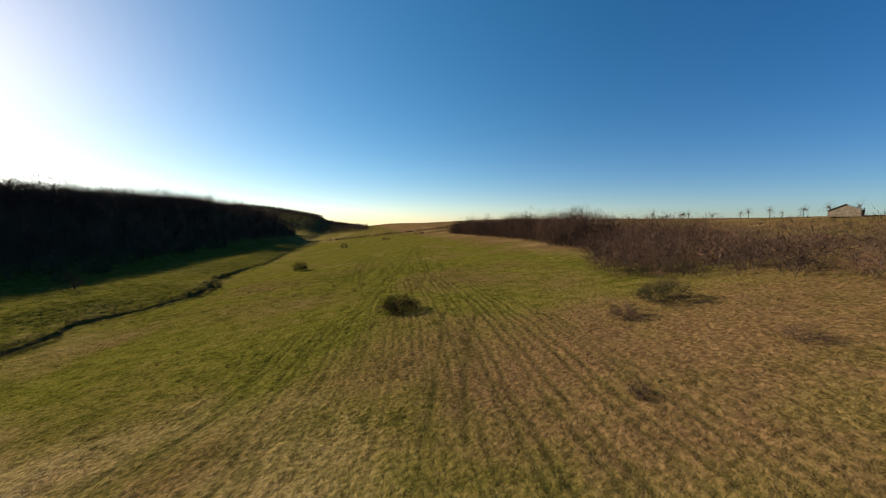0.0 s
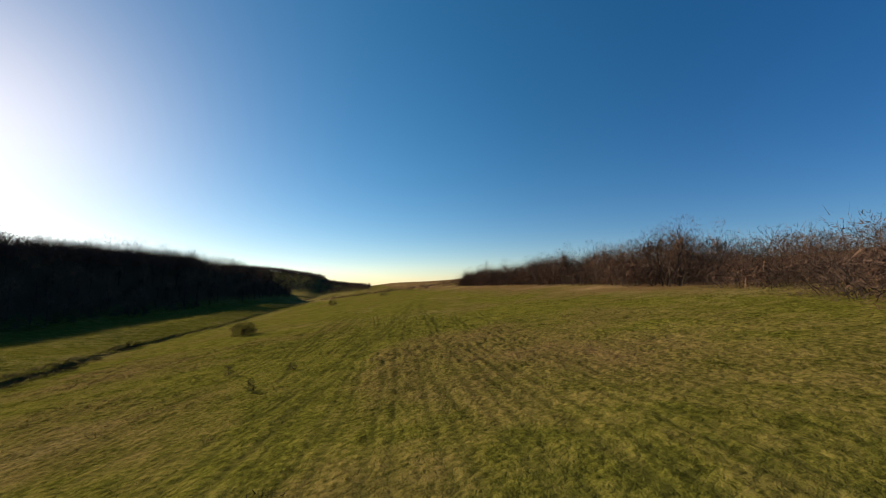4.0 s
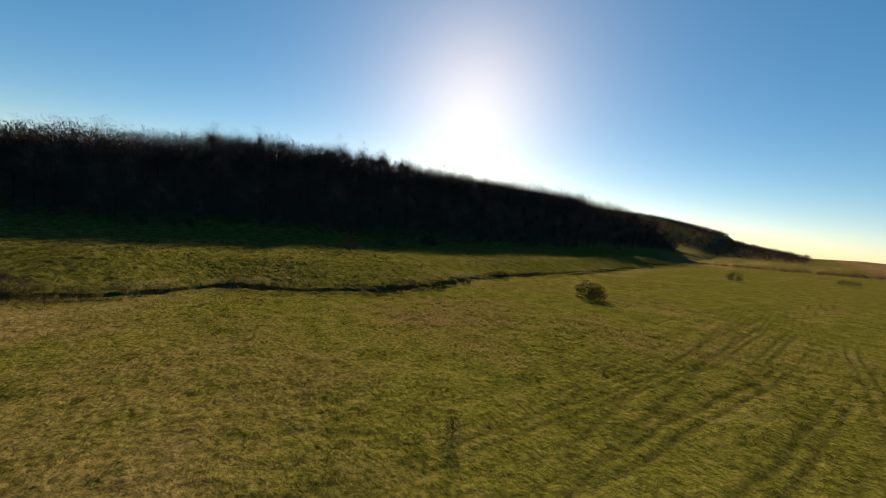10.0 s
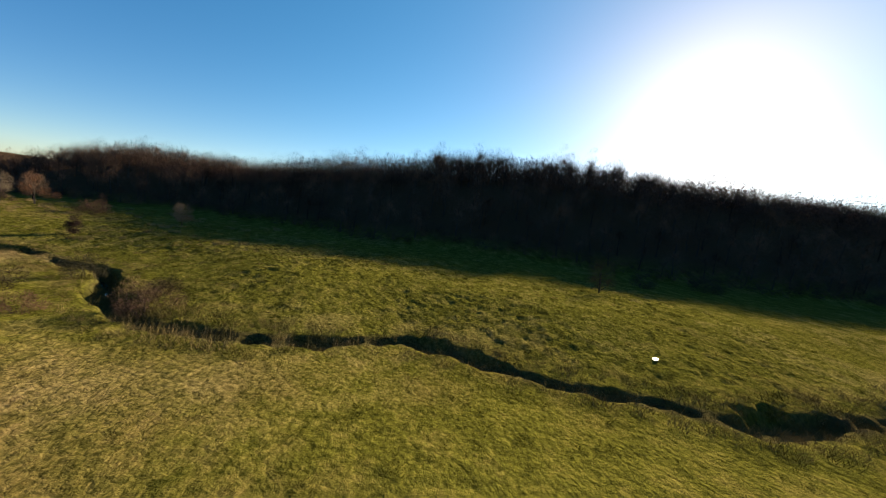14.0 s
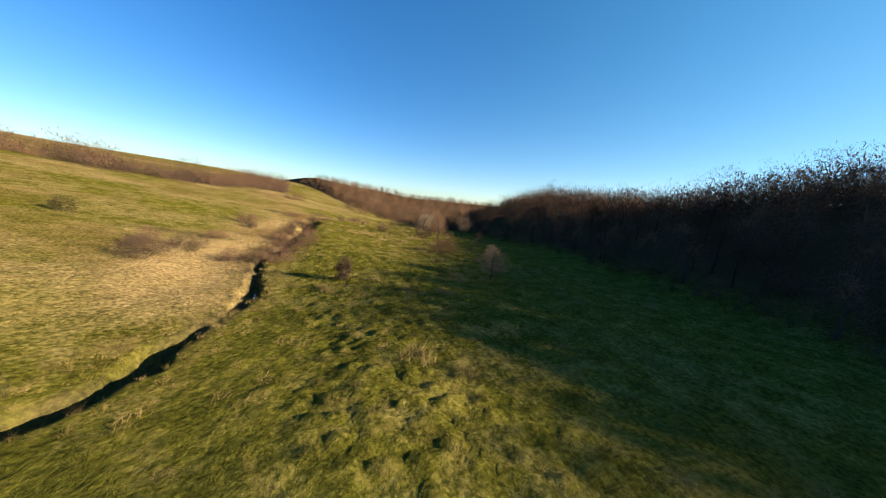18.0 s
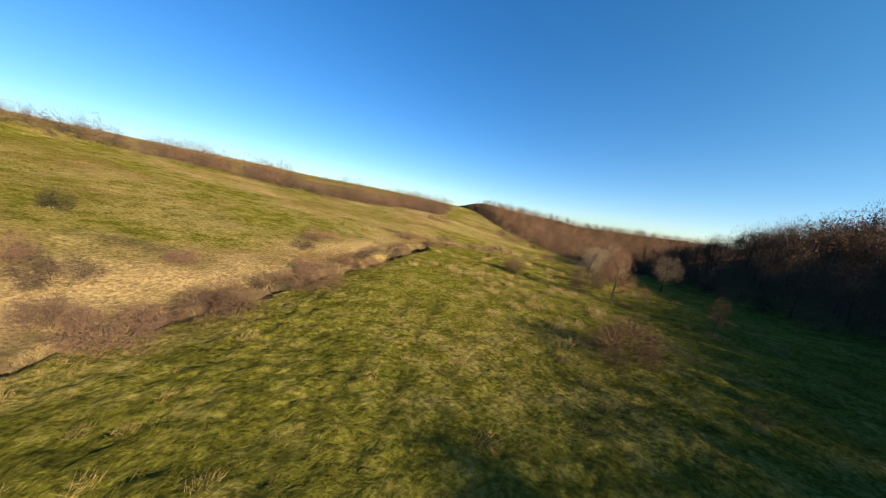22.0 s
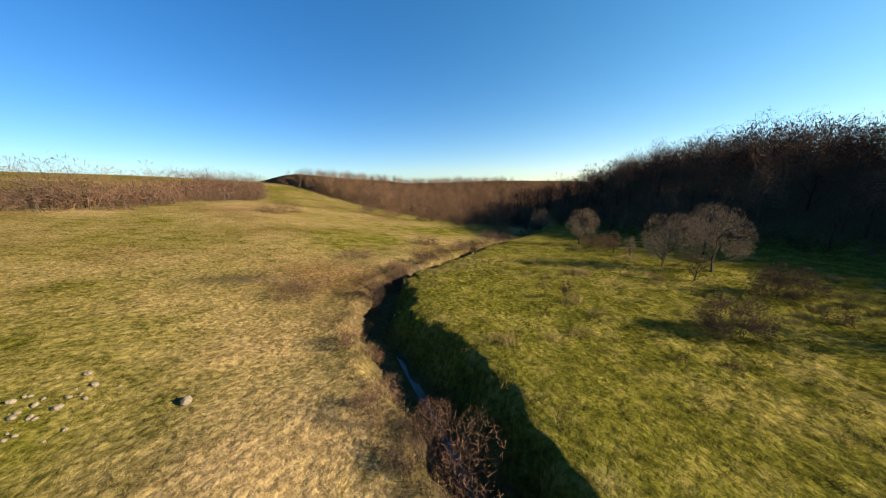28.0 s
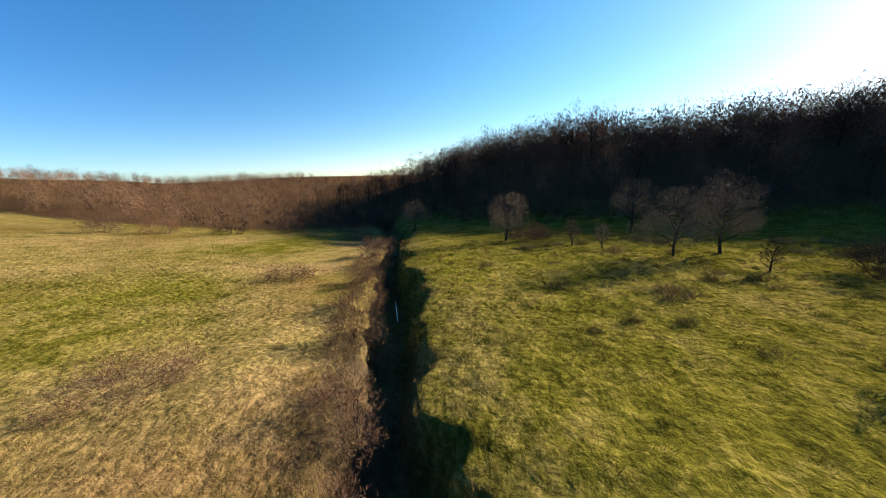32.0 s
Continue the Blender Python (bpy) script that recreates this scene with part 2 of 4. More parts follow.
def along(points, x, y):
    """Distance from a line of points, with the side it lies on."""
    best, side = np.full(np.shape(x), 1e9), np.ones(np.shape(x))
    for (ax, ay), (bx, by) in zip(points[:-1], points[1:]):
        dx, dy = bx - ax, by - ay
        u = np.clip(((x - ax) * dx + (y - ay) * dy) / (dx * dx + dy * dy), 0, 1)
        d = np.hypot(x - ax - u * dx, y - ay - u * dy)
        near = d < best
        best = np.where(near, d, best)
        side = np.where(near, np.where(dx * (y - ay) - dy * (x - ax) > 0, 1.0, -1.0), side)
    return best, side


def creek_side(x, y):
    d, s = along(CREEK, x, y)
    return d * s


def bed_side(x, y):
    """Distance from the winding bed, east of it above 0."""
    return creek_side(x, y) + 0.9 * vnoise(x, y, 7, 14)


def lean(x):
    """The valley climbs from west to east."""
    return 0.0577 * (np.clip(x, -300, 108) + 45)


def east_slope(x, y):
    yy = np.where(y > 100, 100 + (y - 100) * 0.45, y)
    z = 0.05 + 0.043 * (x + 1.4) - 0.03 * (yy - 59) + 0.005 * np.clip(x + 5, 0, 40) * np.clip(28 - y, 0, 60)
    return np.where(z > 3, 3 + 3.2 * np.tanh((z - 3) / 3.2), z)


def west_meadow(x, y, s):
    yy = np.where(y > 100, 100 + (y - 100) * 0.5, y)
    return 0.4 - 0.02 * np.clip(yy - 40, 0, None) + 0.045 * np.clip(-s - 8, 0, 45)


def forest_depth(x, y):
    return np.interp(y, *zip(*EDGE)) - x


def south_depth(x, y):
    return np.interp(x, [-330, -165, -134, -127, -122, -100], [-85, -88, -104, -150, -240, -500]) - y


RUTS = [[(-11.7, 7.7), (-9.8, 13.6), (-7.1, 24.3), (-5.6, 29), (-4.2, 35.1), (-5.5, 46), (-5.9, 55), (-5.4, 64), (-4.2, 76), (-1.8, 100), (6, 150)],
        [(-9.8, 7), (-7.8, 14), (-4.4, 22.8), (-2.6, 28), (-2.2, 36), (-2.7, 46), (-2.6, 55), (-2.3, 63), (-0.5, 80), (1.5, 104), (9, 150)],
        [(-14.8, 45), (-13, 51.3), (-8.3, 69.4), (-0.8, 105.7)],
        [(-13.3, 44), (-11.4, 51.5), (-6.8, 70), (0.6, 106)],
        [(-17.2, 61), (-17.8, 74), (-18, 96), (-9.8, 150)],
        [(-15.5, 53), (-15.9, 60), (-16.4, 74), (-16.3, 96), (-8, 150)],
        [(-1.7, 61.4), (0.4, 80), (2.6, 108), (10, 150)],
        [(-83.8, 34), (-84.7, 30.2), (-85.5, 25.7), (-87.5, 16.4), (-88.9, 6), (-90.5, -8)],
        [(-82.2, 33.5), (-83.1, 29.5), (-84, 25), (-85.9, 16), (-87.2, 5.5), (-88.8, -8)]]
TRACK = [(-28, 2), (-25.4, 9.2), (-21.5, 17.6), (-17.5, 29), (-14.8, 37), (-11.4, 53.1), (-5, 90), (0, 114), (14, 170)]

RUTS += [[(x + off, y) for x, y in TRACK] for off in (-0.9, 0.7)]

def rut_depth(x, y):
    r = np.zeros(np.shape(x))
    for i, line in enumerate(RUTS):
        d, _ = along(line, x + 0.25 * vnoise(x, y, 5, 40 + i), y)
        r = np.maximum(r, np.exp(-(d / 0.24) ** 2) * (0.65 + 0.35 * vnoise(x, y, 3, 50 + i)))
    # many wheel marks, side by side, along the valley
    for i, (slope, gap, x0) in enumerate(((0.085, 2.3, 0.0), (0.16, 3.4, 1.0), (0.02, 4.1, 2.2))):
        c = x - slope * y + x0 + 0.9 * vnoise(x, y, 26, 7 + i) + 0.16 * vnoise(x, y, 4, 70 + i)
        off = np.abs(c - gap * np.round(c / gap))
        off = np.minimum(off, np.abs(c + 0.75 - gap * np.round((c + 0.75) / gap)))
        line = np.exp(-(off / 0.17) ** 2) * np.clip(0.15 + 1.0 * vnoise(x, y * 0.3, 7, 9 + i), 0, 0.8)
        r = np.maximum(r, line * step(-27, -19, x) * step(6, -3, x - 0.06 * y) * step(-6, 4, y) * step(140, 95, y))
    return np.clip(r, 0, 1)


def tussocks(x, y, cell, seed):
    """Domed clumps, one by chance in each cell, from 0 in the gaps to 1."""
    u, v = x / cell, y / cell
    ix, iy = np.floor(u), np.floor(v)
    top = np.zeros(np.shape(x))
    for dx in (-1, 0, 1):
        for dy in (-1, 0, 1):
            cx, cy = ix + dx, iy + dy
            d = np.hypot(u - cx - 0.1 - 0.8 * lattice(cx, cy, seed), v - cy - 0.1 - 0.8 * lattice(cx, cy, seed + 1)) / (0.36 + 0.30 * lattice(cx, cy, seed + 2))
            top = np.maximum(top, (0.35 + 0.65 * lattice(cx, cy, seed + 3)) * np.sqrt(np.clip(1 - d * d, 0, 1)))
    return top


def bed_drop(y):
    """How far the creek's bed lies below the lower bank."""
    return 0.34 + 0.38 * step(42, 30, y) + 0.5 * step(0, -24, y)


def height(x, y, fine=True):
    x, y = np.asarray(x, float), np.asarray(y, float)
    s = creek_side(x, y)
    b = step(-14 + 9.5 * step(14, -14, y), 5, s)
    e, w = east_slope(x, y), west_meadow(x, y, s)
    z = w * (1 - b) + e * b
    deep = forest_depth(x, y)
    z = z + np.interp(y, *zip(*CREST)) * step(-5, 38, deep) * (1 + 0.05 * vnoise(x, y, 45, 3))
    z = z + 9.5 * step(0, 250, south_depth(x, y)) + 1.5 * step(-150, -330, y) + 6 * step(-150, -320, y) * step(-200, -380, x) + 3 * step(120, 330, -y) * step(60, -60, x)
    z = z + 1.5 * np.exp(-((x + 84) / 16) ** 2 - ((y + 112) / 26) ** 2)
    # rolling distance
    far = np.hypot(x + 50, y - 20)
    z = z + step(500, 2600, y) * 24 - 0.03 * np.clip(x - 140, 0, 220) - 0.04 * np.clip(-y - 330, 0, 300)
    z = z + 80 * step(40, -400, x) * step(780, 1040, y) * step(2200, 1500, y)
    if fine:
        core = step(260, 60, far)
        z = z + core * (0.10 * vnoise(x, y, 7, 1) + 0.22 * vnoise(x, y, 23, 2))
        lump = np.clip(vnoise(x, y, 2.6, 4) + 0.3, 0, 1) * 0.12 + np.clip(vnoise(x + 0.4 * y, y, 1.15, 5) + 0.1, 0, 1) * 0.15
        wx, wy = x + 0.25 * vnoise(x, y, 1.7, 19), y + 0.25 * vnoise(x, y, 1.7, 20)
        wet_ = step(2, -5, s)
        patch_ = np.clip(0.45 + 0.75 * vnoise(x, y, 9, 18), 0, 1.2)
        close = step(120, 70, np.hypot(x + 52, y - 15))
        z = z + close * (tussocks(wx, wy, 0.8, 17) * (0.035 + (0.05 + 0.05 * step(40, 56, y) * (1 - wet_)) * patch_ + wet_ * (0.04 + 0.08 * patch_)) + tussocks(wx, wy, 1.3, 27) * (0.02 + 0.02 * wet_) * patch_)
        z = z + core * lump * 0.35 * (1 + 0.5 * vnoise(x, y, 16, 15))
        z = z - 0.075 * rut_depth(x, y) * core
        # broken ground on the creek's east bank
        z = z + 0.45 * vnoise(x, y, 5.5, 6) * np.exp(-((s - 6) / 4.5) ** 2) * step(24, 12, y) * core
    wob = 0.5 * vnoise(x, y, 3.5, 11) + 0.35 * vnoise(x, y, 1.6, 12) + 0.3 * vnoise(x, y, 0.8, 16)
    near = np.abs(bed_side(x, y))
    wide = (0.38 + 0.36 * step(-4, -28, y)) * (1 + 0.4 * vnoise(x, y, 8, 13))
    floor_z = np.minimum(e, w) - bed_drop(y)
    cut = step(0.45 * wide, 2.2 * wide, near * np.where(s > 0, 1 - 0.25 * step(4, -14, y), 1.0) + wob)
    return np.where(near < 6, floor_z + (z - floor_z) * cut, z) + lean(x)


def hz(x, y):
    return float(height(np.array([x]), np.array([y]))[0])


def dryness(x, y):
    s = creek_side(x, y)
    d = np.where(s > 0, 0.05 + 0.24 * step(30, 14, y) - 0.10 * step(6, -20, y), 0.0)

    def patch(cx, cy, r, v):
        return v * np.exp(-((x - cx) ** 2 + (y - cy) ** 2) / r ** 2)
    d = d + patch(4, 14, 17, 0.42) + patch(-8, 20, 12, 0.18) + patch(-4, 54, 7, 0.45) + patch(3, 46, 8, 0.35) + patch(-26, 49, 8, 0.28) + patch(-42, 68, 9, 0.3) + patch(-42, 79, 7, 0.3) + patch(-49, 40, 7, 0.45)
    d = d - patch(-17, 34, 11, 0.25) - patch(-14, 70, 16, 0.25)
    south = step(26, 6, y) * (s > 0)
    d = d + south * ((0.75 - 0.3 * step(-30, -42, y)) * np.exp(-((s - 5.5) / 5.5) ** 2) + 0.10 + 0.10 * step(-46, -30, y))
    d = d + patch(-84, -56, 8, 0.2) + patch(-85, -105, 25, 0.35) + patch(-60, -75, 22, 0.12) - patch(-66, -32, 10, 0.25) - patch(-95, -78, 9, 0.2)
    d = d + 0.12 * np.exp(-((s + 2.6) / 1.5) ** 2) + step(18, 40, x) * 0.75 + 0.3 * step(230, 500, np.hypot(x, y))
    d = d + (0.28 * vnoise(x, y, 12, 21) + 0.20 * vnoise(x, y, 4, 22)) * (0.45 + 0.55 * step(-4, 2, s))
    t, _ = along(TRACK, x, y)
    d = d - 0.3 * np.exp(-(t / 2.2) ** 2)
    return np.clip(d, 0, 1)


def redness(x, y):
    """Where the withered grass is russet rather than straw."""
    r = np.exp(-((x - 3) ** 2 + (y - 14) ** 2) / 24 ** 2) + np.exp(-((x + 3) ** 2 + (y - 54) ** 2) / 11 ** 2) + 0.8 * np.exp(-((x + 41) ** 2 + (y - 74) ** 2) / 14 ** 2)
    return np.clip(r + 0.3 * vnoise(x, y, 10, 23) + 0.5 * step(-60, -46, x) * step(10, 30, y), 0, 1)


def spread(lo, hi, gap, far_lo, far_hi, growth=1.13, fine=None):
    """Grid lines: even in the middle (twice as close from fine on), wider and wider outwards."""
    mids = list(np.arange(lo, hi + gap / 2, gap) if fine is None else np.concatenate([np.arange(lo, fine, gap), np.arange(fine, hi + gap / 4, gap / 2)]))
    g, v, out = gap, mids[-1], []
    while v < far_hi:
        g *= growth
        v += g
        out.append(v)
    g, v, back = gap, mids[0], []
    while v > far_lo:
        g *= growth
        v -= g
        back.append(v)
    return np.array(back[::-1] + mids + out)


def raw_mesh(name, verts, faces, material_, attrs=(), smooth=False):
    """A mesh from numpy arrays: faces all with the same number of corners."""
    me = bpy.data.meshes.new(name)
    k = faces.shape[1]
    me.vertices.add(len(verts)), me.loops.add(faces.size), me.polygons.add(len(faces))
    me.vertices.foreach_set("co", np.ascontiguousarray(verts, np.float32).ravel())
    me.loops.foreach_set("vertex_index", np.ascontiguousarray(faces, np.int32).ravel())
    me.polygons.foreach_set("loop_start", np.arange(0, faces.size, k, dtype=np.int32))
    me.polygons.foreach_set("use_smooth", np.full(len(faces), smooth))
    for nm, v in attrs:
        me.attributes.new(nm, "FLOAT", "POINT").data.foreach_set("value", np.ascontiguousarray(v, np.float32))
    me.update(calc_edges=True)
    me.materials.append(material_)
    return me


gx, gy = spread(-118, 14, 0.26, -3800, 3800, 1.15, -26), spread(-66, 84, 0.26, -3800, 4200, 1.15)
X, Y = np.meshgrid(gx, gy)
X, Y = X.ravel(), Y.ravel()
Z = height(X, Y)
nx, ny = len(gx), len(gy)
i = (np.arange(ny - 1)[:, None] * nx + np.arange(nx - 1)[None, :]).ravel()
side_ = bed_side(X, Y)
mud_ = np.maximum(step(1.1, 0.4, np.abs(side_)) * 0.6, step(3.2, 1.2, side_) * (side_ > 0) * step(16, 4, Y) * np.clip(0.62 + 0.5 * vnoise(X, Y, 2.5, 81), 0, 1))
# bare earth of a small slump on the slope
mud_ = np.maximum(mud_, 0.8 * np.exp(-((X + 80) / 3.2) ** 2 - ((Y + 52) / 1.6) ** 2) + 0.6 * np.exp(-((X + 66) / 4) ** 2 - ((Y + 9) / 1.5) ** 2))
south_deep = south_depth(X, Y)
litter_ = np.clip(step(0, 9, forest_depth(X, Y)) * step(640, 560, Y) + step(0, 10, south_deep), 0, 1)
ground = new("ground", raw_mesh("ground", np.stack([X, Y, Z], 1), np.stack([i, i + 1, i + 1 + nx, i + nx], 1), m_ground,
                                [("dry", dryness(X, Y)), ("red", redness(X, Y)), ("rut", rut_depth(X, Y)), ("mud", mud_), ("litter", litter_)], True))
tagged(ground, "grassy valley floor and slopes, green and withered straw patches", "ground", kind="structure")

# water in the bed of the creek
wv, wf = [], []
for (ax, ay), (bx, by) in zip(CREEK[4:-2], CREEK[5:-1]):
    steps = max(2, int(math.hypot(bx - ax, by - ay)))
    for k in range(steps):
        u = k / steps
        x, y = ax + (bx - ax) * u, ay + (by - ay) * u
        d = Vector((-(by - ay), bx - ax)).normalized()
        wind = -0.9 * float(vnoise(x, y, 7, 14))
        e0, w0 = float(east_slope(np.array(x), np.array(y))), float(west_meadow(np.array(x), np.array(y), np.array(0.0)))
        for sgn in (-0.2 - 0.55 * (-45 < y < -37), 0.2 + 0.55 * (-45 < y < -37)):
            wv.append((x + d.x * (sgn + wind), y + d.y * (sgn + wind), min(e0, w0) - float(bed_drop(y)) - 0.03 + float(lean(x))))
wf = [(j, j + 1, j + 3, j + 2) for j in range(0, len(wv) - 2, 2)]
water = new("water", raw_mesh("water", np.array(wv), np.array(wf), m_water, smooth=True))
tagged(water, "murky shallow creek water in a narrow trench", "water", kind="structure")


# ---- plants: shapes ----
def part(name, me, parent, label=""):
    o = new(name, me)
    o.parent = parent
    return tagged(o, label)


def tube(pts, radii, sides=4):
    """A tapering limb through points."""
    pts = [np.array(p, float) for p in pts]
    vs, fs = [], []
    for k, (p, r) in enumerate(zip(pts, radii)):
        d = pts[min(k + 1, len(pts) - 1)] - pts[max(k - 1, 0)]
        d /= np.linalg.norm(d) + 1e-9
        a = np.cross(d, (0.31, 0.87, 0.38))
        a /= np.linalg.norm(a) + 1e-9
        b = np.cross(d, a)
        for q in range(sides):
            t = 2 * math.pi * q / sides
            vs.append(p + r * (a * math.cos(t) + b * math.sin(t)))
    for k in range(len(pts) - 1):
        for q in range(sides):
            m0, m1, h0, h1 = k * sides + q, k * sides + (q + 1) % sides, (k + 1) * sides + q, (k + 1) * sides + (q + 1) % sides
            fs += [(m0, m1, h1), (m0, h1, h0)]
    return vs, fs


def gather(pieces):
    vs, fs, off = [], [], 0
    for v, f in pieces:
        vs.append(np.array(v)), fs.append(np.array(f, int) + off)
        off += len(v)
    return np.concatenate(vs), np.concatenate(fs)


def tree_shape(h, wide, limbs, twigs, seed, twig_len, twig_w, solid=False, start=0.22, droop=0.0, inner=0):
    """A bare tree: wood (trunk and limbs) and twigs, as two sets of arrays."""
    rng = np.random.default_rng(seed)
    lean = rng.normal(size=2) * 0.04 * h
    top = 0.72 * h
    trunk = [(lean[0] * u ** 2 + 0.012 * h * rng.normal(), lean[1] * u ** 2 + 0.012 * h * rng.normal(), top * u - 0.25) for u in (0, 0.3, 0.6, 1)]
    r0 = 0.018 * h + 0.02
    wood_p = [tube(trunk, [r0 * 1.25, r0 * 0.9, r0 * 0.6, r0 * 0.2], 5 if solid else 3)]
    ends = []
    for k in range(limbs):
        u = start + (0.95 - start) * (k + rng.random()) / limbs
        base = np.array([lean[0] * u ** 2, lean[1] * u ** 2, top * u])
        ang = k * 2.4 + rng.normal() * 0.4
        reach = wide * 0.5 * (0.65 + 0.45 * rng.random()) * (1.0 - 0.55 * max(0, u - 0.35))
        rise = h * (0.96 - 0.05 * rng.random() - 0.22 * (reach / (wide * 0.5)) ** 2) - base[2]
        rise *= 0.45 + 0.55 * u
        out = np.array([math.cos(ang), math.sin(ang), 0])
        mid = base + out * reach * 0.55 + np.array([0, 0, rise * 0.38]) + rng.normal(size=3) * 0.03 * h
        end = base + (out * reach + np.array([0, 0, rise - droop * reach])) * 0.80
        wood_p.append(tube([base, mid, end], [r0 * 0.42 * (1 - 0.4 * u), r0 * 0.26, r0 * 0.05], 3))
        ends += [(base, mid, end)]
        for j in range(2):
            f = 0.35 + 0.4 * rng.random()
            p = base + (mid - base) * min(1, f * 1.6) if f < 0.6 else mid + (end - mid) * (f - 0.6)
            e2 = p + (out * 0.5 + rng.normal(size=3) * 0.55 + np.array([0, 0, 0.55])) * reach * 0.55
            if solid:
                wood_p.append(tube([p, (p + e2) / 2 + rng.normal(size=3) * 0.04 * reach, e2], [r0 * 0.2, r0 * 0.12, r0 * 0.03], 3))
            ends.append((p, (p + e2) / 2, e2))
    heart = np.array([lean[0] * 0.6, lean[1] * 0.6, (0.54 + 0.25 * start) * h])
    blobs = dome(heart, wide * 0.36, 0.40 * h * (1 - 0.55 * start), 16, -0.75, rng) + [e for _, _, e in ends if e[2] > 0.3 * h][:6]
    return gather(wood_p), crown_twigs(blobs, twigs, wide * 0.125, heart, twig_len, twig_w, rng, solid, inner)


def dome(heart, across, up, count, low, rng):
    """Centres of the clumps that make up a rounded, lumpy crown."""
    out = []
    for k in range(count):
        v = low + (0.98 - low) * (k + rng.random()) / count
        a, q = k * 2.4 + rng.normal() * 0.3, math.sqrt(max(0.0, 1 - v * v))
        g = 0.82 + 0.3 * rng.random()
        out.append(heart + np.array([math.cos(a) * q * across, math.sin(a) * q * across, v * up]) * g)
    return out


def crown_twigs(blobs, twigs, spread_, heart, twig_len, twig_w, rng, solid=False, inner=0):
    """Twigs in uneven clumps: slim tapering sprays that spread over the crown's outside, and a fringe that points out and up."""
    blobs = np.array(blobs)
    weight = rng.random(len(blobs)) + 0.4
    pick = rng.choice(len(blobs), size=twigs, p=weight / weight.sum())
    off = rng.normal(size=(twigs, 3))
    off *= np.minimum(1, 1.15 / np.linalg.norm(off, axis=1))[:, None]
    p = blobs[pick] + off * spread_ * np.array([1.25, 1.25, 1.05])
    p[:, 2] = np.maximum(p[:, 2], 0.04)
    o = 0.5 * (p - heart) / (np.linalg.norm(p - heart, axis=1)[:, None] + 1e-9) + (p - blobs[pick]) / (2.2 * spread_)
    o = o / (np.linalg.norm(o, axis=1)[:, None] + 1e-9)
    fringe = rng.random(twigs) < 0.6
    d = rng.normal(size=(twigs, 3)) * np.where(fringe, 0.30, 0.55)[:, None] + o * np.where(fringe, 0.8, 0.2)[:, None] + np.array([0, 0, 0.3])
    d /= np.linalg.norm(d, axis=1)[:, None] + 1e-9
    a = np.cross(d, o + rng.normal(size=(twigs, 3)) * 0.5)
    a *= (twig_w * np.where(fringe, 0.55, 1.0) * (0.6 + 0.8 * rng.random(twigs)) / (np.linalg.norm(a, axis=1) + 1e-9))[:, None]
    run = (twig_len * (0.5 + rng.random(twigs)) * np.where(fringe, 1.15, 0.9))[:, None]
    p = p - d * run * np.where(fringe, 0.65, 0.3)[:, None]
    p[:, 2] = np.maximum(p[:, 2], 0.04)
    tip = p + d * run
    v = np.stack([p - a, p + a, tip], 1).reshape(-1, 3)
    if inner:
        # the crossing branches that make the heart of a crown dense
        q = heart + (blobs[rng.choice(len(blobs), size=inner)] - heart) * (0.05 + 0.5 * rng.random(inner))[:, None]
        q[:, 2] = np.maximum(q[:, 2], 0.3)
        d, a = rng.normal(size=(inner, 3)), rng.normal(size=(inner, 3))
        d *= (0.9 * spread_ / np.linalg.norm(d, axis=1))[:, None]
        a *= (0.08 * spread_ / np.linalg.norm(a, axis=1))[:, None]
        v = np.concatenate([v, np.stack([q - d - a, q - d + a, q + d], 1).reshape(-1, 3)])
    return v, np.arange(len(v)).reshape(-1, 3)


def shrub_shape(h, wide, stems, twigs, seed, twig_len=0.45, twig_w=0.012, solid=True, flat=0.5, low=-0.7, skirt=0, inner=0):
    """A many-stemmed shrub, rounded and ragged."""
    rng = np.random.default_rng(seed)
    wood_p, lines = [], []
    for k in range(stems):
        ang, tilt = rng.random() * 2 * math.pi, rng.random() ** 0.6
        foot = np.array([math.cos(ang), math.sin(ang), 0]) * wide * 0.22 * rng.random() + np.array([0, 0, -0.12])
        reach = wide * 0.5 * tilt * (0.8 + 0.3 * rng.random())
        end = foot * 0.4 + np.array([math.cos(ang) * reach, math.sin(ang) * reach, h * (1 - flat * tilt ** 2) * (0.62 + 0.22 * rng.random())])
        mid = (foot + end) / 2 + np.array([0, 0, 0.12 * h]) + rng.normal(size=3) * 0.06 * h
        wood_p.append(tube([foot, mid, end], [0.007 * h + 0.006, 0.005 * h + 0.003, 0.002], 3))
        lines.append((foot, mid, end))
    heart = np.array([0, 0, 0.42 * h])
    blobs = dome(heart, 0.40 * wide, 0.50 * h, 20, low, rng) + ([e * 0.8 for _, _, e in lines[:5]] + [heart * 0.6] if low < 0 else [])
    blobs += [np.array([math.cos(k * 2.4) * 0.36 * wide, math.sin(k * 2.4) * 0.36 * wide, h * (0.05 + 0.04 * (k % 5))]) for k in range(skirt)]
    return gather(wood_p), crown_twigs(blobs, twigs, 0.075 * wide + 0.05 * h, np.array([0, 0, 0.25 * h]), twig_len, twig_w, rng, solid, inner)


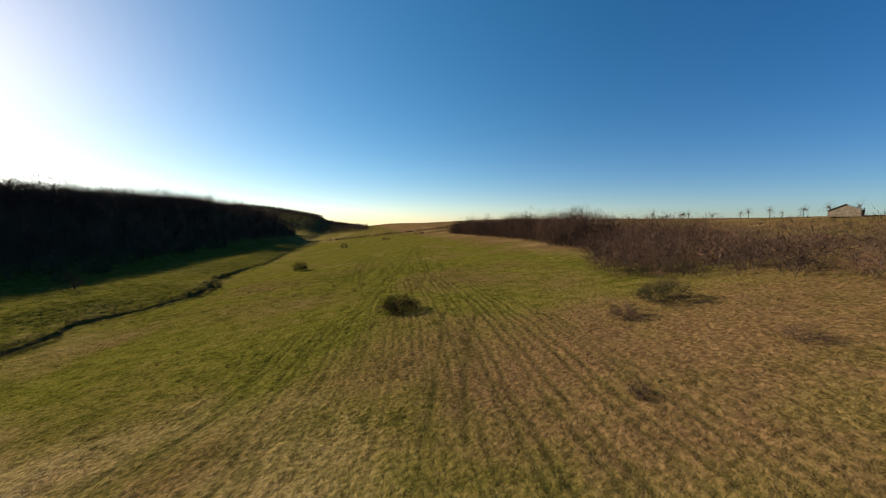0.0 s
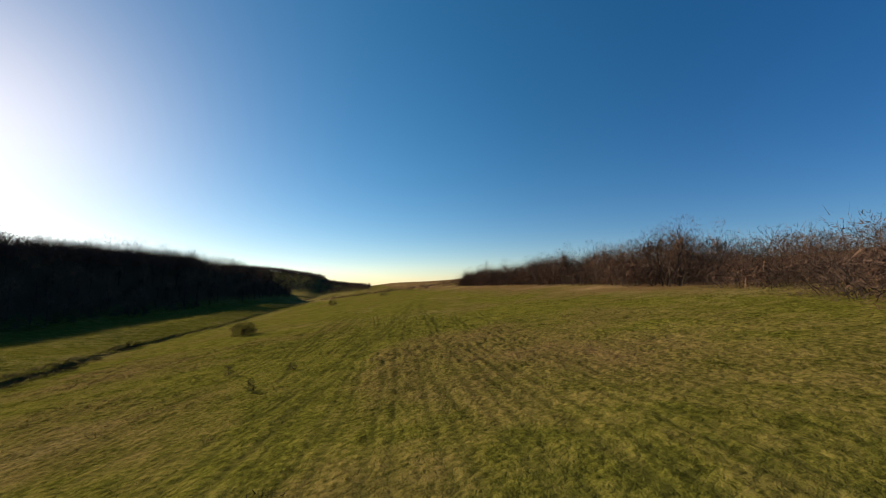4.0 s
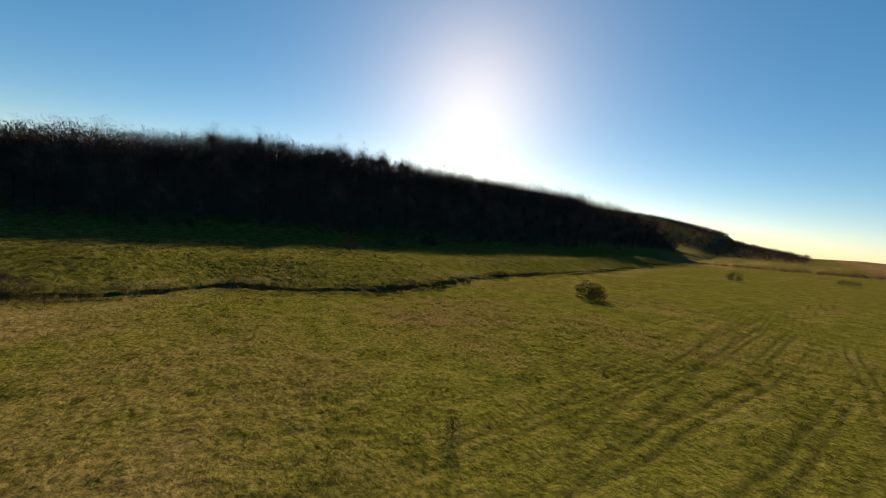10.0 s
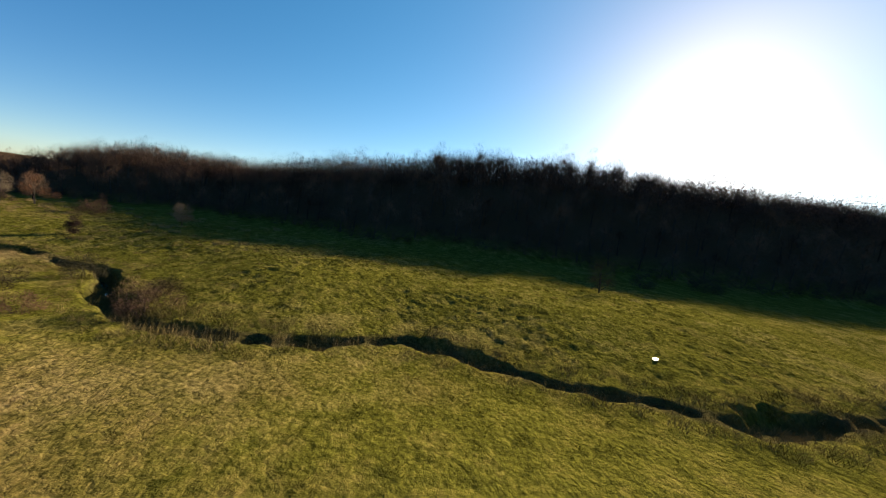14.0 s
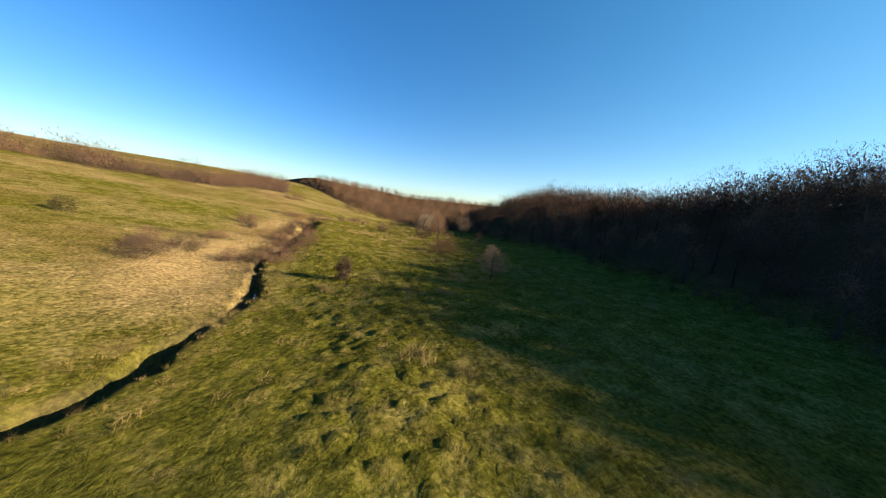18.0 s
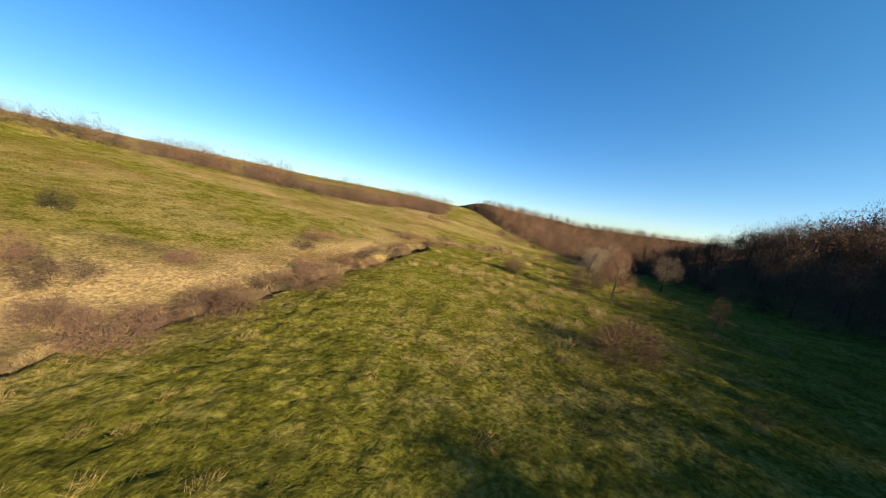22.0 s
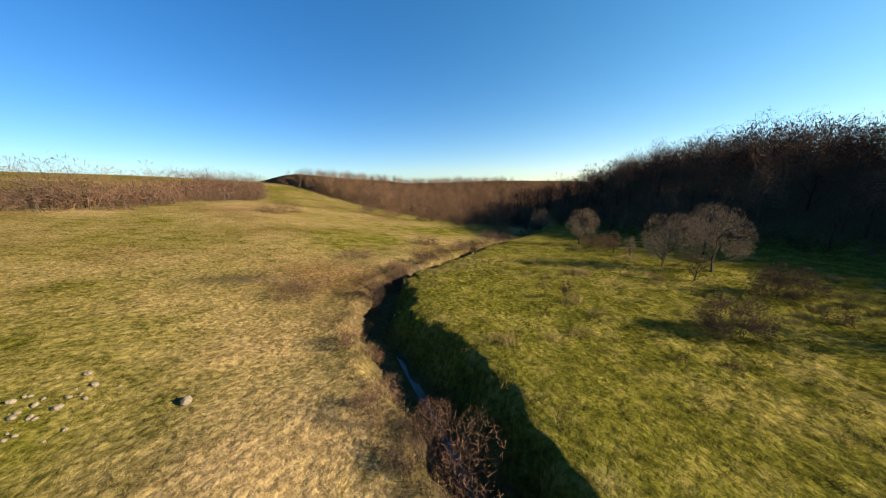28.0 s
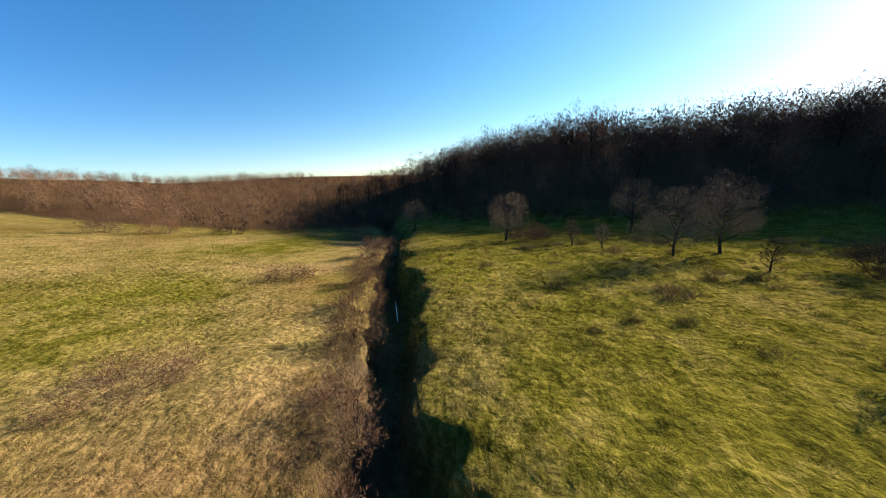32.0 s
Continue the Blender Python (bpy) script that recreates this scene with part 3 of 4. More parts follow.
def leaf_shape(twigs, count, size, seed):
    """Small folded leaves that still hang among the twigs."""
    rng = np.random.default_rng(seed)
    vs, fs = [], []
    pts = twigs[0]
    for _ in range(count):
        p = pts[rng.integers(len(pts))] + rng.normal(size=3) * size
        a, b = rng.normal(size=3), rng.normal(size=3)
        a, b = a / np.linalg.norm(a) * size, b / np.linalg.norm(b) * size * 0.6
        k = len(vs)
        vs += [p - a, p + b * 0.6, p + a, p - b]
        fs += [(k, k + 1, k + 2), (k, k + 2, k + 3)]
    return np.array(vs), np.array(fs)


def shape_mesh(name, arrays, mat, tint):
    v, f = arrays
    return raw_mesh(name, v, f, mat, [("tint", np.full(len(v), tint))])


def scatter(name, shapes, places, mat, rng):
    """One joined mesh of many small plants: shapes at (x, y, z, scale), each turned and tinted by chance."""
    vs, fs, ts, off = [], [], [], 0
    for (x, y, z, sc) in places:
        v, f = shapes[rng.integers(len(shapes))]
        a = rng.random() * 2 * math.pi
        c, s = math.cos(a) * sc, math.sin(a) * sc
        q = np.empty_like(v)
        q[:, 0], q[:, 1], q[:, 2] = v[:, 0] * c - v[:, 1] * s + x, v[:, 0] * s + v[:, 1] * c + y, v[:, 2] * sc + z
        vs.append(q), fs.append(f + off), ts.append(np.full(len(v), rng.random()))
        off += len(v)
    return raw_mesh(name, np.concatenate(vs), np.concatenate(fs), mat, [("tint", np.concatenate(ts))])


def jitter_grid(x0, x1, y0, y1, gap, rng):
    x, y = np.meshgrid(np.arange(x0, x1, gap), np.arange(y0, y1, gap))
    x, y = x.ravel(), y.ravel()
    return x + (rng.random(len(x)) - 0.5) * gap * 0.9, y + (rng.random(len(y)) - 0.5) * gap * 0.9


# ---- the wooded hill and the far woods ----
rng = np.random.default_rng(5)
FOREST = [tree_shape(10.4 + 0.6 * k, 7.4, 7, 1250, 100 + k, 0.66, 0.022, start=0.10, inner=110) for k in range(5)]
RIDGE = [shrub_shape(10.0 + 0.5 * k, 8.6, 4, 1150, 180 + k, 0.6, 0.05, False, 0.4, -0.8, 16, 70) for k in range(5)]
ROUND = [shrub_shape(10.0 + 0.5 * k, 8.2, 4, 800, 150 + k, 0.6, 0.048, False, 0.4, -0.6, 4, 70) for k in range(6)]
PLAIN = [shrub_shape(10.0 + 0.5 * k, 8.6, 4, 210, 155 + k, 1.3, 0.10, False, 0.4, -0.6, 4, 24) for k in range(5)]
FULL = [shrub_shape(10.4 + 0.5 * k, 8.4, 4, 720, 160 + k, 0.8, 0.040, False, 0.4, inner=60) for k in range(4)]
fx, fy = jitter_grid(-270, -100, -140, 240, 5.7, rng)
deep = forest_depth(fx, fy) + 3.0 * vnoise(fx, fy, 16, 31)
keep = (deep > 0) & (deep < 108) & ((deep < 70) | (rng.random(len(fx)) < 0.45))
fx, fy, deep = fx[keep], fy[keep], deep[keep]
front = (deep < 11) & (fy > -90) & (fy < 170)
order = np.argsort(np.where(front, deep, 1e9))[:250]
front[:] = False
front[order] = True
fz = height(fx, fy)
back = [(x, y, z - 0.1, (0.72 + 0.22 * rng.random() + 0.14 * float(vnoise(x, y, 17, 35))) * float(step(-6, 20, forest_depth(x, y)) * 0.42 + 0.58)) for x, y, z in zip(fx[~front], fy[~front], fz[~front])]
gx2, gy2 = jitter_grid(-300, -100, 240, 640, 8.0, rng)
deep2 = forest_depth(gx2, gy2) + 3.0 * vnoise(gx2, gy2, 16, 31)
keep = (deep2 > 0) & (deep2 < 95) & (gy2 < 575 - 0.3 * deep2)
back += [(x, y, z, 0.95 + 0.4 * rng.random()) for x, y, z in zip(gx2[keep], gy2[keep], height(gx2[keep], gy2[keep]))]
forest = tagged(new("forest"), "bare brown deciduous forest covering the hillside", "forest", kind="stuff")
edge_zone = [q for q in back if forest_depth(q[0], q[1]) < 24]
inner = [q for q in back if 24 <= forest_depth(q[0], q[1]) < 64 and -90 < q[1] < 130]
beyond = [q for q in back if forest_depth(q[0], q[1]) >= 24 and not (forest_depth(q[0], q[1]) < 64 and -90 < q[1] < 130)]
part("crowns", scatter("forest_crowns", [s[1] for s in ROUND], [q for q in inner if forest_depth(q[0], q[1]) < 38], m_twig, np.random.default_rng(6)), forest)
part("ridge_crowns", scatter("forest_ridge", [s[1] for s in RIDGE], [q for q in inner if forest_depth(q[0], q[1]) >= 38], m_twig, np.random.default_rng(6)), forest)
part("far_crowns", scatter("forest_far", [s[1] for s in PLAIN], beyond, m_twig, np.random.default_rng(6)), forest)
part("front_crowns", scatter("forest_front", [s[1] for s in FOREST], edge_zone, m_twig, np.random.default_rng(7)), forest)
part("trunks", scatter("forest_trunks", [s[0] for s in FOREST], edge_zone, m_bark, np.random.default_rng(7)), forest)

edge_meshes = [(shape_mesh("trunk", s[0], m_bark, 0.3 + 0.1 * k), shape_mesh("crown", s[1], m_twig, 0.15 + 0.17 * k)) for k, s in enumerate(FOREST)]
for k, (x, y, z) in enumerate(zip(fx[front], fy[front], fz[front])):
    sc = 0.46 + 0.036 * float(np.clip(forest_depth(x, y), 0, 10)) + 0.24 * rng.random()
    tree = tagged(new("forest_tree"), "bare deciduous tree at the forest edge", "tree", "forest edge trees")
    tree.matrix_basis = pose(x, y, z - 0.1, 0, 0, rng.random() * 360) @ Matrix.Scale(sc, 4)
    t_me, c_me = edge_meshes[rng.integers(5)]
    part("trunk", t_me, tree), part("crown", c_me, tree)

sx, sy = jitter_grid(-340, -100, -330, -80, 7.0, rng)
sd = south_depth(sx, sy) + 4 * vnoise(sx, sy, 20, 33)
keep = (sd > 0) & (forest_depth(sx, sy) < 3) | ((sd > 0) & (sy < -140))
sx, sy = sx[keep], sy[keep]
south = [(x, y, z, 0.40 + 0.28 * rng.random() + 0.16 * float(vnoise(x, y, 22, 36)) - 0.14 * float(step(-150, -105, x))) for x, y, z in zip(sx, sy, height(sx, sy))]
woods = tagged(new("far_woods"), "sunlit bare brown woods closing the valley", "woods", kind="stuff")
south_front = [q for q in south if float(south_depth(np.array(q[0]), np.array(q[1]))) < 18]
south_back = [q for q in south if float(south_depth(np.array(q[0]), np.array(q[1]))) >= 18]
part("front_crowns", scatter("far_front", [s[1] for s in FULL], south_front, m_twig, np.random.default_rng(8)), woods)
part("crowns", scatter("far_crowns", [s[1] for s in PLAIN], south_back, m_twig, np.random.default_rng(8)), woods)

# forest on the second hill, far down the valley
DISTANT = [shrub_shape(11 + k, 12, 3, 80, 170 + k, 2.4, 0.30, False, 0.4) for k in range(3)]
hx, hy = jitter_grid(-560, -20, 850, 1330, 13.0, rng)
keep = rng.random(len(hx)) < step(20, -80, hx)
far_hill = [(x, y, z, 0.9 + 0.3 * rng.random()) for x, y, z in zip(hx[keep], hy[keep], height(hx[keep], hy[keep]))]
hill_wood = tagged(new("distant_forest"), "dark forest on a distant hill", "forest", kind="stuff")
part("crowns", scatter("distant_crowns", [s[1] for s in DISTANT], far_hill, m_twig, np.random.default_rng(9)), hill_wood)

# ---- thickets along the upper edge of the slope ----
SCRUB = [shrub_shape(3.4, 5.0, 5, 950, 200 + k, 0.36, 0.012, False, 0.5, -0.8, 10, 40) for k in range(5)]
TOPS = [shrub_shape(3.4, 5.0, 3, 300, 210 + k, 0.42, 0.022, False, 0.5, -0.8, 0, 30) for k in range(5)]
UNDER = [shrub_shape(3.4, 4.4, 5, 260, 220 + k, 0.6, 0.03, False, 0.5, inner=40) for k in range(4)]


def thicket(name, label, line, depth, gap, low, high, seed, taper=False):
    """Scrub that fills a band on the right-hand side of a line of points."""
    r = np.random.default_rng(seed)
    xs, ys = [p[0] for p in line], [p[1] for p in line]
    x, y = jitter_grid(min(xs) - depth, max(xs) + depth, min(ys) - depth, max(ys) + depth, gap, r)
    d, s = along(line, x, y)
    q = d * s + 1.6 * vnoise(x, y, 7, seed)
    ok = (q < 0) & (q > -depth)
    x, y = x[ok], y[ok]
    z = height(x, y)
    size = low + (high - low) * np.clip(0.42 + 0.65 * vnoise(x, y, 10, seed + 1) + 0.28 * r.normal(size=len(x)), 0, 1.25)
    if taper:
        size = size * (0.72 + 0.28 * step(14, 48, y) + 0.5 * step(52, 78, y) * step(270, 210, y))
    places = [(a, b, c - 0.05, d_) for a, b, c, d_ in zip(x, y, z, size)]
    thing = tagged(new(name), label, "thicket", kind="stuff")
    fore = [q_ for q_, far_ in zip(places, q[ok]) if far_ > -8]
    rest = [q_ for q_, far_ in zip(places, q[ok]) if far_ <= -8]
    part("stems", scatter("stems", [s_[0] for s_ in SCRUB], fore, m_bark, np.random.default_rng(seed)), thing)
    part("twigs", scatter("twigs", [s_[1] for s_ in SCRUB], fore, m_scrub, np.random.default_rng(seed)), thing)
    if rest:
        part("inner_twigs", scatter("inner_twigs", [s_[1] for s_ in TOPS], rest, m_scrub, np.random.default_rng(seed)), thing)


thicket("thicket", "dense bare brown thorn thicket beside the pasture", [(30, -6), (23, 6), (21, 18), (18, 29), (19, 38), (26, 46), (36, 62), (37, 78), (45, 108), (46, 130), (45, 225), (56, 262)], 26, 2.9, 1.0, 1.8, 71, True)
thicket("thicket", "bare scrub with russet bushes on the crest of the slope", [(-94, -185), (-90, -150), (-84, -121), (-60, -93), (-48, -84), (-34, -79), (-19, -76), (-5, -60), (3, -34), (30, -10)], 20, 3.2, 0.7, 2.2, 81)

thicket("thicket", "low dark hedge far along the pasture", [(-60, 420), (-20, 400), (60, 385), (140, 400)], 9, 4.2, 0.8, 1.6, 91)
thicket("thicket", "low dark hedge on the far plateau", [(20, 300), (70, 290), (130, 300)], 7, 4.2, 0.6, 1.3, 93)

# undergrowth that closes the foot of the forest
ux, uy = jitter_grid(-185, -100, -120, 260, 2.6, rng)
ud = forest_depth(ux, uy) + 3.0 * vnoise(ux, uy, 16, 31)
keep = (ud > -1.5) & (ud < 5.5)
ux, uy = ux[keep], uy[keep]
under = [(x, y, z, 0.45 + 0.6 * rng.random()) for x, y, z in zip(ux, uy, height(ux, uy))]
undergrowth = tagged(new("undergrowth"), "tangled bare undergrowth at the forest edge", "undergrowth", kind="stuff")
part("twigs", scatter("undergrowth", [s_[1] for s_ in UNDER], under, m_scrub, np.random.default_rng(12)), undergrowth)

# understorey along the ridge of the hill
LOW = [shrub_shape(5.0, 5.4, 3, 260, 230 + k, 0.55, 0.07, False, 0.4, -0.8, 8) for k in range(4)]
ox, oy = jitter_grid(-250, -110, -90, 330, 3.2, rng)
od = forest_depth(ox, oy)
keep = (od > 26) & (od < 52)
ox, oy = ox[keep], oy[keep]
low_ = [(x, y, z - 0.1, 1.15 + 0.6 * rng.random()) for x, y, z in zip(ox, oy, height(ox, oy))]
understorey = tagged(new("understorey"), "tangled bare understorey along the ridge of the hill", "undergrowth", kind="stuff")
part("twigs", scatter("understorey", [s_[1] for s_ in LOW], low_, m_scrub, np.random.default_rng(13)), understorey)

# hedgerow trees on the skyline of the plateau
px, py = jitter_grid(110, 165, 40, 210, 7.0, rng)
keep = (np.abs(px - 136 - 0.05 * (py - 80)) < 7 + 4 * vnoise(px, py, 20, 37)) & (np.hypot(px - 122, py - 55) > 9) & (rng.random(len(px)) < 0.55)
for k, (x, y, z) in enumerate(zip(px[keep], py[keep], height(px[keep], py[keep]))):
    tree_ = tagged(new("hedge_tree"), "small bare tree on the skyline of the plateau", "tree", "plateau trees")
    tree_.matrix_basis = pose(x, y, z - 0.1, 0, 0, rng.random() * 360) @ Matrix.Scale(0.26 + 0.26 * rng.random() ** 2, 4)
    t_me, c_me = edge_meshes[rng.integers(5)]
    part("trunk", t_me, tree_), part("crown", c_me, tree_)

# bare trees that stand out of the thicket beside the pasture
kr = random.Random(17)
for k in range(60):
    y = 66 + 2.7 * k + kr.uniform(-2, 2)
    x = float(np.interp(y, [62, 78, 108, 130, 225], [36, 37, 45, 46, 45])) + kr.uniform(0.8, 7)
    tree_ = tagged(new("thicket_tree"), "bare brown tree standing in the thorn thicket", "tree", "thicket trees")
    tree_.matrix_basis = pose(x, y, hz(x, y) - 0.1, 0, 0, kr.uniform(0, 360)) @ Matrix.Scale(kr.uniform(0.62, 1.05), 4)
    t_me, c_me = edge_meshes[kr.randrange(5)]
    part("trunk", t_me, tree_), part("crown", c_me, tree_)

# ---- single trees and shrubs ----
def single(name, label, category, x, y, shape, mats, scale=1.0, turn=None, tint=0.5, group="", leaves=None):
    thing = tagged(new(name), label, category, group)
    thing.matrix_basis = pose(x, y, hz(x, y) - 0.04, 0, 0, turn if turn is not None else (x * 37 + y * 53) % 360) @ Matrix.Scale(scale, 4)
    tree_like = category == "tree"
    part("trunk" if tree_like else "branchwood", shape_mesh("wood", shape[0], mats[0], tint), thing)
    part("crown", shape_mesh("twigs", shape[1], mats[1], tint), thing)
    if leaves is not None:
        part("foliage", shape_mesh("foliage", leaves, m_orange, tint), thing, "withered orange leaves")
    return thing


def shrub(label, x, y, wide, h, mat, seed, twigs=700, tint=0.5, flat=0.5, leaves=0, thin=0.6):
    sh = shrub_shape(h, wide, 6 + int(wide * 1.2), int(4.0 * twigs * max(0.5, wide / 3) / thin), seed, 0.14 + 0.05 * h, (0.0085 + 0.003 * h) * thin, False, flat)
    lv = leaf_shape(sh[1], leaves, 0.05, seed) if leaves else None
    return single("shrub", label, "shrub", x, y, sh, (m_bark, mat), tint=tint, leaves=lv)


def tree(label, x, y, h, wide, mat, seed, twigs=1500, tint=0.5, start=0.2, leaves=0, thin=0.65):
    sh = tree_shape(h, wide, 14, int(2.2 * twigs / thin), seed, 0.18 + 0.025 * h, 0.017 * thin, False, start)
    lv = leaf_shape(sh[1], leaves, 0.055, seed) if leaves else None
    return single("tree", label, "tree", x, y, sh, (m_bark, mat), tint=tint, leaves=lv)


# the pasture
shrub("wide dark evergreen thorn bush on the pasture", -10.5, 32, 5.0, 1.7, m_dark, 301, 1500, 0.3)
shrub("dark rounded thorn bush near the thicket", 10.3, 16.8, 4.0, 1.9, m_dark, 302, 1000, 0.6)
shrub("low brown bramble bush beside a thorn bush", 5.3, 15.3, 2.4, 1.1, m_scrub, 303, 700, 0.5)
shrub("dark round thorn bush on the valley floor", -35.5, 103.5, 5.0, 2.7, m_dark, 304, 1100, 0.4)
shrub("round leafless bush on the valley floor", -30, 206, 5.0, 3.4, m_dark, 305, 500, 0.9)
shrub("low dark bush far along the pasture", -2.3, 250, 7.0, 2.4, m_dark, 306, 400, 0.7)
shrub("small dry bramble in withered grass", 8.0, 6.2, 1.9, 0.8, m_scrub, 307, 400, 0.4)
shrub("small dry bramble in withered grass", -1.5, 6.8, 1.2, 0.6, m_scrub, 308, 300, 0.3)
shrub("dry weed clump standing in the grass", -16.6, 51.3, 0.7, 0.9, m_dark, 309, 160, 0.8)
shrub("dry weed clump standing in the grass", -20.8, 58.6, 0.8, 1.1, m_scrub, 310, 160, 0.3)
shrub("dry weed clump standing in the grass", -15.2, 56.5, 0.7, 0.7, m_scrub, 311, 160, 0.3)

# along the creek and on its banks
CREEK_SHRUBS = [(-61.3, 27.6, 3.2, 1.6, 0), (-58.9, 38.6, 3.4, 1.9, 1), (-66.3, 28.6, 3.0, 2.0, 2), (-68.9, -0.6, 4.0, 1.5, 0), (-72.9, 3.2, 2.8, 1.5, 1), (-77.2, 4.6, 3.6, 1.8, 1), (-79.0, 0.4, 4.4, 1.8, 1),
                (-81.6, -6.2, 4.0, 1.7, 1), (-83.6, -16.5, 2.8, 1.3, 0), (-84.6, -29.6, 4.6, 2.6, 1), (-86.4, -33.0, 2.2, 1.3, 2), (-88.0, -44.6, 2.0, 1.9, 0), (-90.6, -49.4, 2.6, 1.5, 1), (-93.5, -51.2, 2.4, 1.6, 1),
                (-97.4, -53.6, 3.0, 1.5, 1), (-101.5, -56.2, 3.6, 1.7, 1), (-107, -59.6, 3.4, 1.6, 1), (-113, -63.2, 4.2, 2.0, 0), (-119, -66.4, 4.4, 2.3, 0), (-126, -69.6, 4.6, 2.4, 1), (-140, -76, 5.5, 3.0, 0), (-136, -81, 5.5, 2.8, 0),
                (-66.2, 4.8, 4.4, 1.5, 0), (-64.9, 1.0, 2.4, 1.2, 0), (-65.2, -1.8, 2.4, 1.7, 1), (-55.4, -12.2, 2.6, 2.0, 2), (-73.8, -25.8, 3.8, 1.8, 1), (-74.9, -29.0, 2.4, 1.2, 0), (-83.6, -47.6, 4.8, 1.2, 1), (-91.6, -58.4, 4.2, 1.0, 0),
                (-105.4, -66.0, 4.2, 1.1, 1), (-89.0, -98, 9.0, 2.1, 1), (-71.0, -7.0, 2.6, 1.1, 0), (-74.4, -20.5, 3.0, 1.2, 0), (-78.6, -12.4, 3.0, 1.3, 1), (-57.4, 33.2, 2.0, 1.1, 0), (-62.6, 37.2, 2.2, 1.3, 2), (-51.0, 83.5, 2.6, 1.2, 2), (-59.5, 110.5, 3.4, 1.4, 2)]
for k, (x, y, w, h, kind_) in enumerate(CREEK_SHRUBS):
    shrub(("grey-brown bare shrub on the grassy bank", "reddish bare shrub by the creek", "dark tangled shrub at the creek's edge")[kind_], x, y, w, h, (m_scrub, m_red, m_dark)[kind_], 320 + k, 620, (k * 0.37) % 1)

br = random.Random(31)
for k in range(30):
    y = 4 - 2.25 * k + br.uniform(-0.8, 0.8)
    x = float(np.interp(-y, [-q[1] for q in CREEK], [q[0] for q in CREEK])) + br.uniform(1.2, 2.6)
    shrub(("reddish bare shrub by the creek", "low tangled bramble on the lip of the trench")[k % 2], x, y, br.uniform(1.0, 2.3), br.uniform(0.6, 1.3), (m_red, m_scrub)[k % 2], 500 + k, 380, br.random())

# the west meadow
shrub("grey upright bush standing in green grass", -82.2, 13.6, 1.4, 2.5, m_scrub, 401, 1500, 0.2, 0.2, thin=0.5)
tree("small round tree with pale bare twigs", -98.2, 15.8, 3.9, 3.3, m_pale, 402, 2200, 0.3, 0.08, thin=0.45)
tree("tree with withered orange leaves in its crown", -110.5, -18.6, 6.4, 4.2, m_scrub, 403, 2200, 0.9, 0.12, 1100, thin=0.7)
shrub("reddish-brown spreading shrub in the meadow", -101.6, -1.0, 4.8, 2.4, m_red, 404, 900, 0.4, leaves=120)
tree("slender sapling with reddish leaves", -116.5, -11.5, 3.6, 1.7, m_red, 405, 420, 0.6, 0.1, 160)
shrub("round grey bush in the meadow", -101.0, -27.6, 3.4, 2.0, m_scrub, 406, 900, 0.7, 0.35)
shrub("wide brown bush in the meadow", -112.0, -27.8, 4.6, 2.3, m_scrub, 407, 1000, 0.4, 0.4)
tree("round bare tree with pale twig tips", -116.2, -37.2, 5.4, 5.2, m_pale, 408, 2200, 0.35, 0.1)
tree("round bare tree with pale twig tips", -118.0, -33.6, 6.2, 5.0, m_pale, 409, 2200, 0.5, 0.14)
tree("bare tree near the forest shade", -130.0, -38.0, 6.6, 5.0, m_pale, 410, 1600, 0.1, 0.16)
tree("small bare tree with upright pale branches", -123.8, -51.6, 5.8, 4.6, m_pale, 411, 1600, 0.45, 0.1)
tree("small round bare tree near the woods", -137.0, -70.0, 5.0, 5.4, m_pale, 412, 1300, 0.35, 0.06)
shrub("pinkish low shrub below a bare tree", -124.6, -49.0, 5.6, 1.8, m_red, 413, 900, 0.8)
tree("reddish sapling beside low shrubs", -120.6, -44.6, 2.9, 1.6, m_red, 414, 380, 0.8, 0.08)
tree("pale sapling beside low shrubs", -119.4, -42.0, 2.6, 1.5, m_pale, 415, 320, 0.4, 0.08)
shrub("low dark bush in the meadow", -108.2, -21.4, 3.0, 1.3, m_scrub, 416, 500, 0.1)
shrub("low dark bush in the meadow", -108.6, -24.8, 1.8, 1.0, m_scrub, 417, 400, 0.2)
tree("slender bare sapling in the meadow", -112.2, -33.0, 2.6, 1.6, m_scrub, 418, 260, 0.3, 0.06)
tree("thin bare sapling in the meadow", -98.6, -35.8, 1.3, 1.0, m_scrub, 419, 160, 0.2, 0.06)
tree("reddish-brown sapling before the forest", -76.5, 79.6, 4.4, 3.6, m_red, 420, 900, 0.5, 0.06)
shrub("broad dark bush before the forest", -98.0, 118, 7.0, 3.4, m_scrub, 421, 600, 0.1)
shrub("broad bush in the forest's shade", -94.0, 100, 5.0, 2.4, m_scrub, 422, 600, 0.3)
for k, (x, y) in enumerate([(-128, -104), (-136, -97), (-146, -92), (-121, -112), (-152, -86), (-117, -120)]):
    shrub("tangled bare shrub at the foot of the woods", x, y, 6.5, 2.8 + 0.4 * (k % 3), m_scrub, 430 + k, 500, (k * 0.31) % 1)

# ---- grass, rushes ----
def tuft(seed, blades, h, w, lean, broad=0.055):
    r = np.random.default_rng(seed)
    vs, fs = [], []
    for _ in range(blades):
        a, q = r.random() * 2 * math.pi, r.random() ** 0.5 * w
        p = np.array([math.cos(a) * q, math.sin(a) * q, -0.03])
        o = r.random() * 2 * math.pi
        t = p + np.array([math.cos(o) * lean, math.sin(o) * lean, 1]) * h * (0.5 + 0.6 * r.random())
        sw = np.array([-math.sin(o + 1), math.cos(o + 1), 0]) * (0.0022 + broad * h)
        k = len(vs)
        vs += [p - sw, p + sw, t]
        fs.append((k, k + 1, k + 2))
    return np.array(vs), np.array(fs)


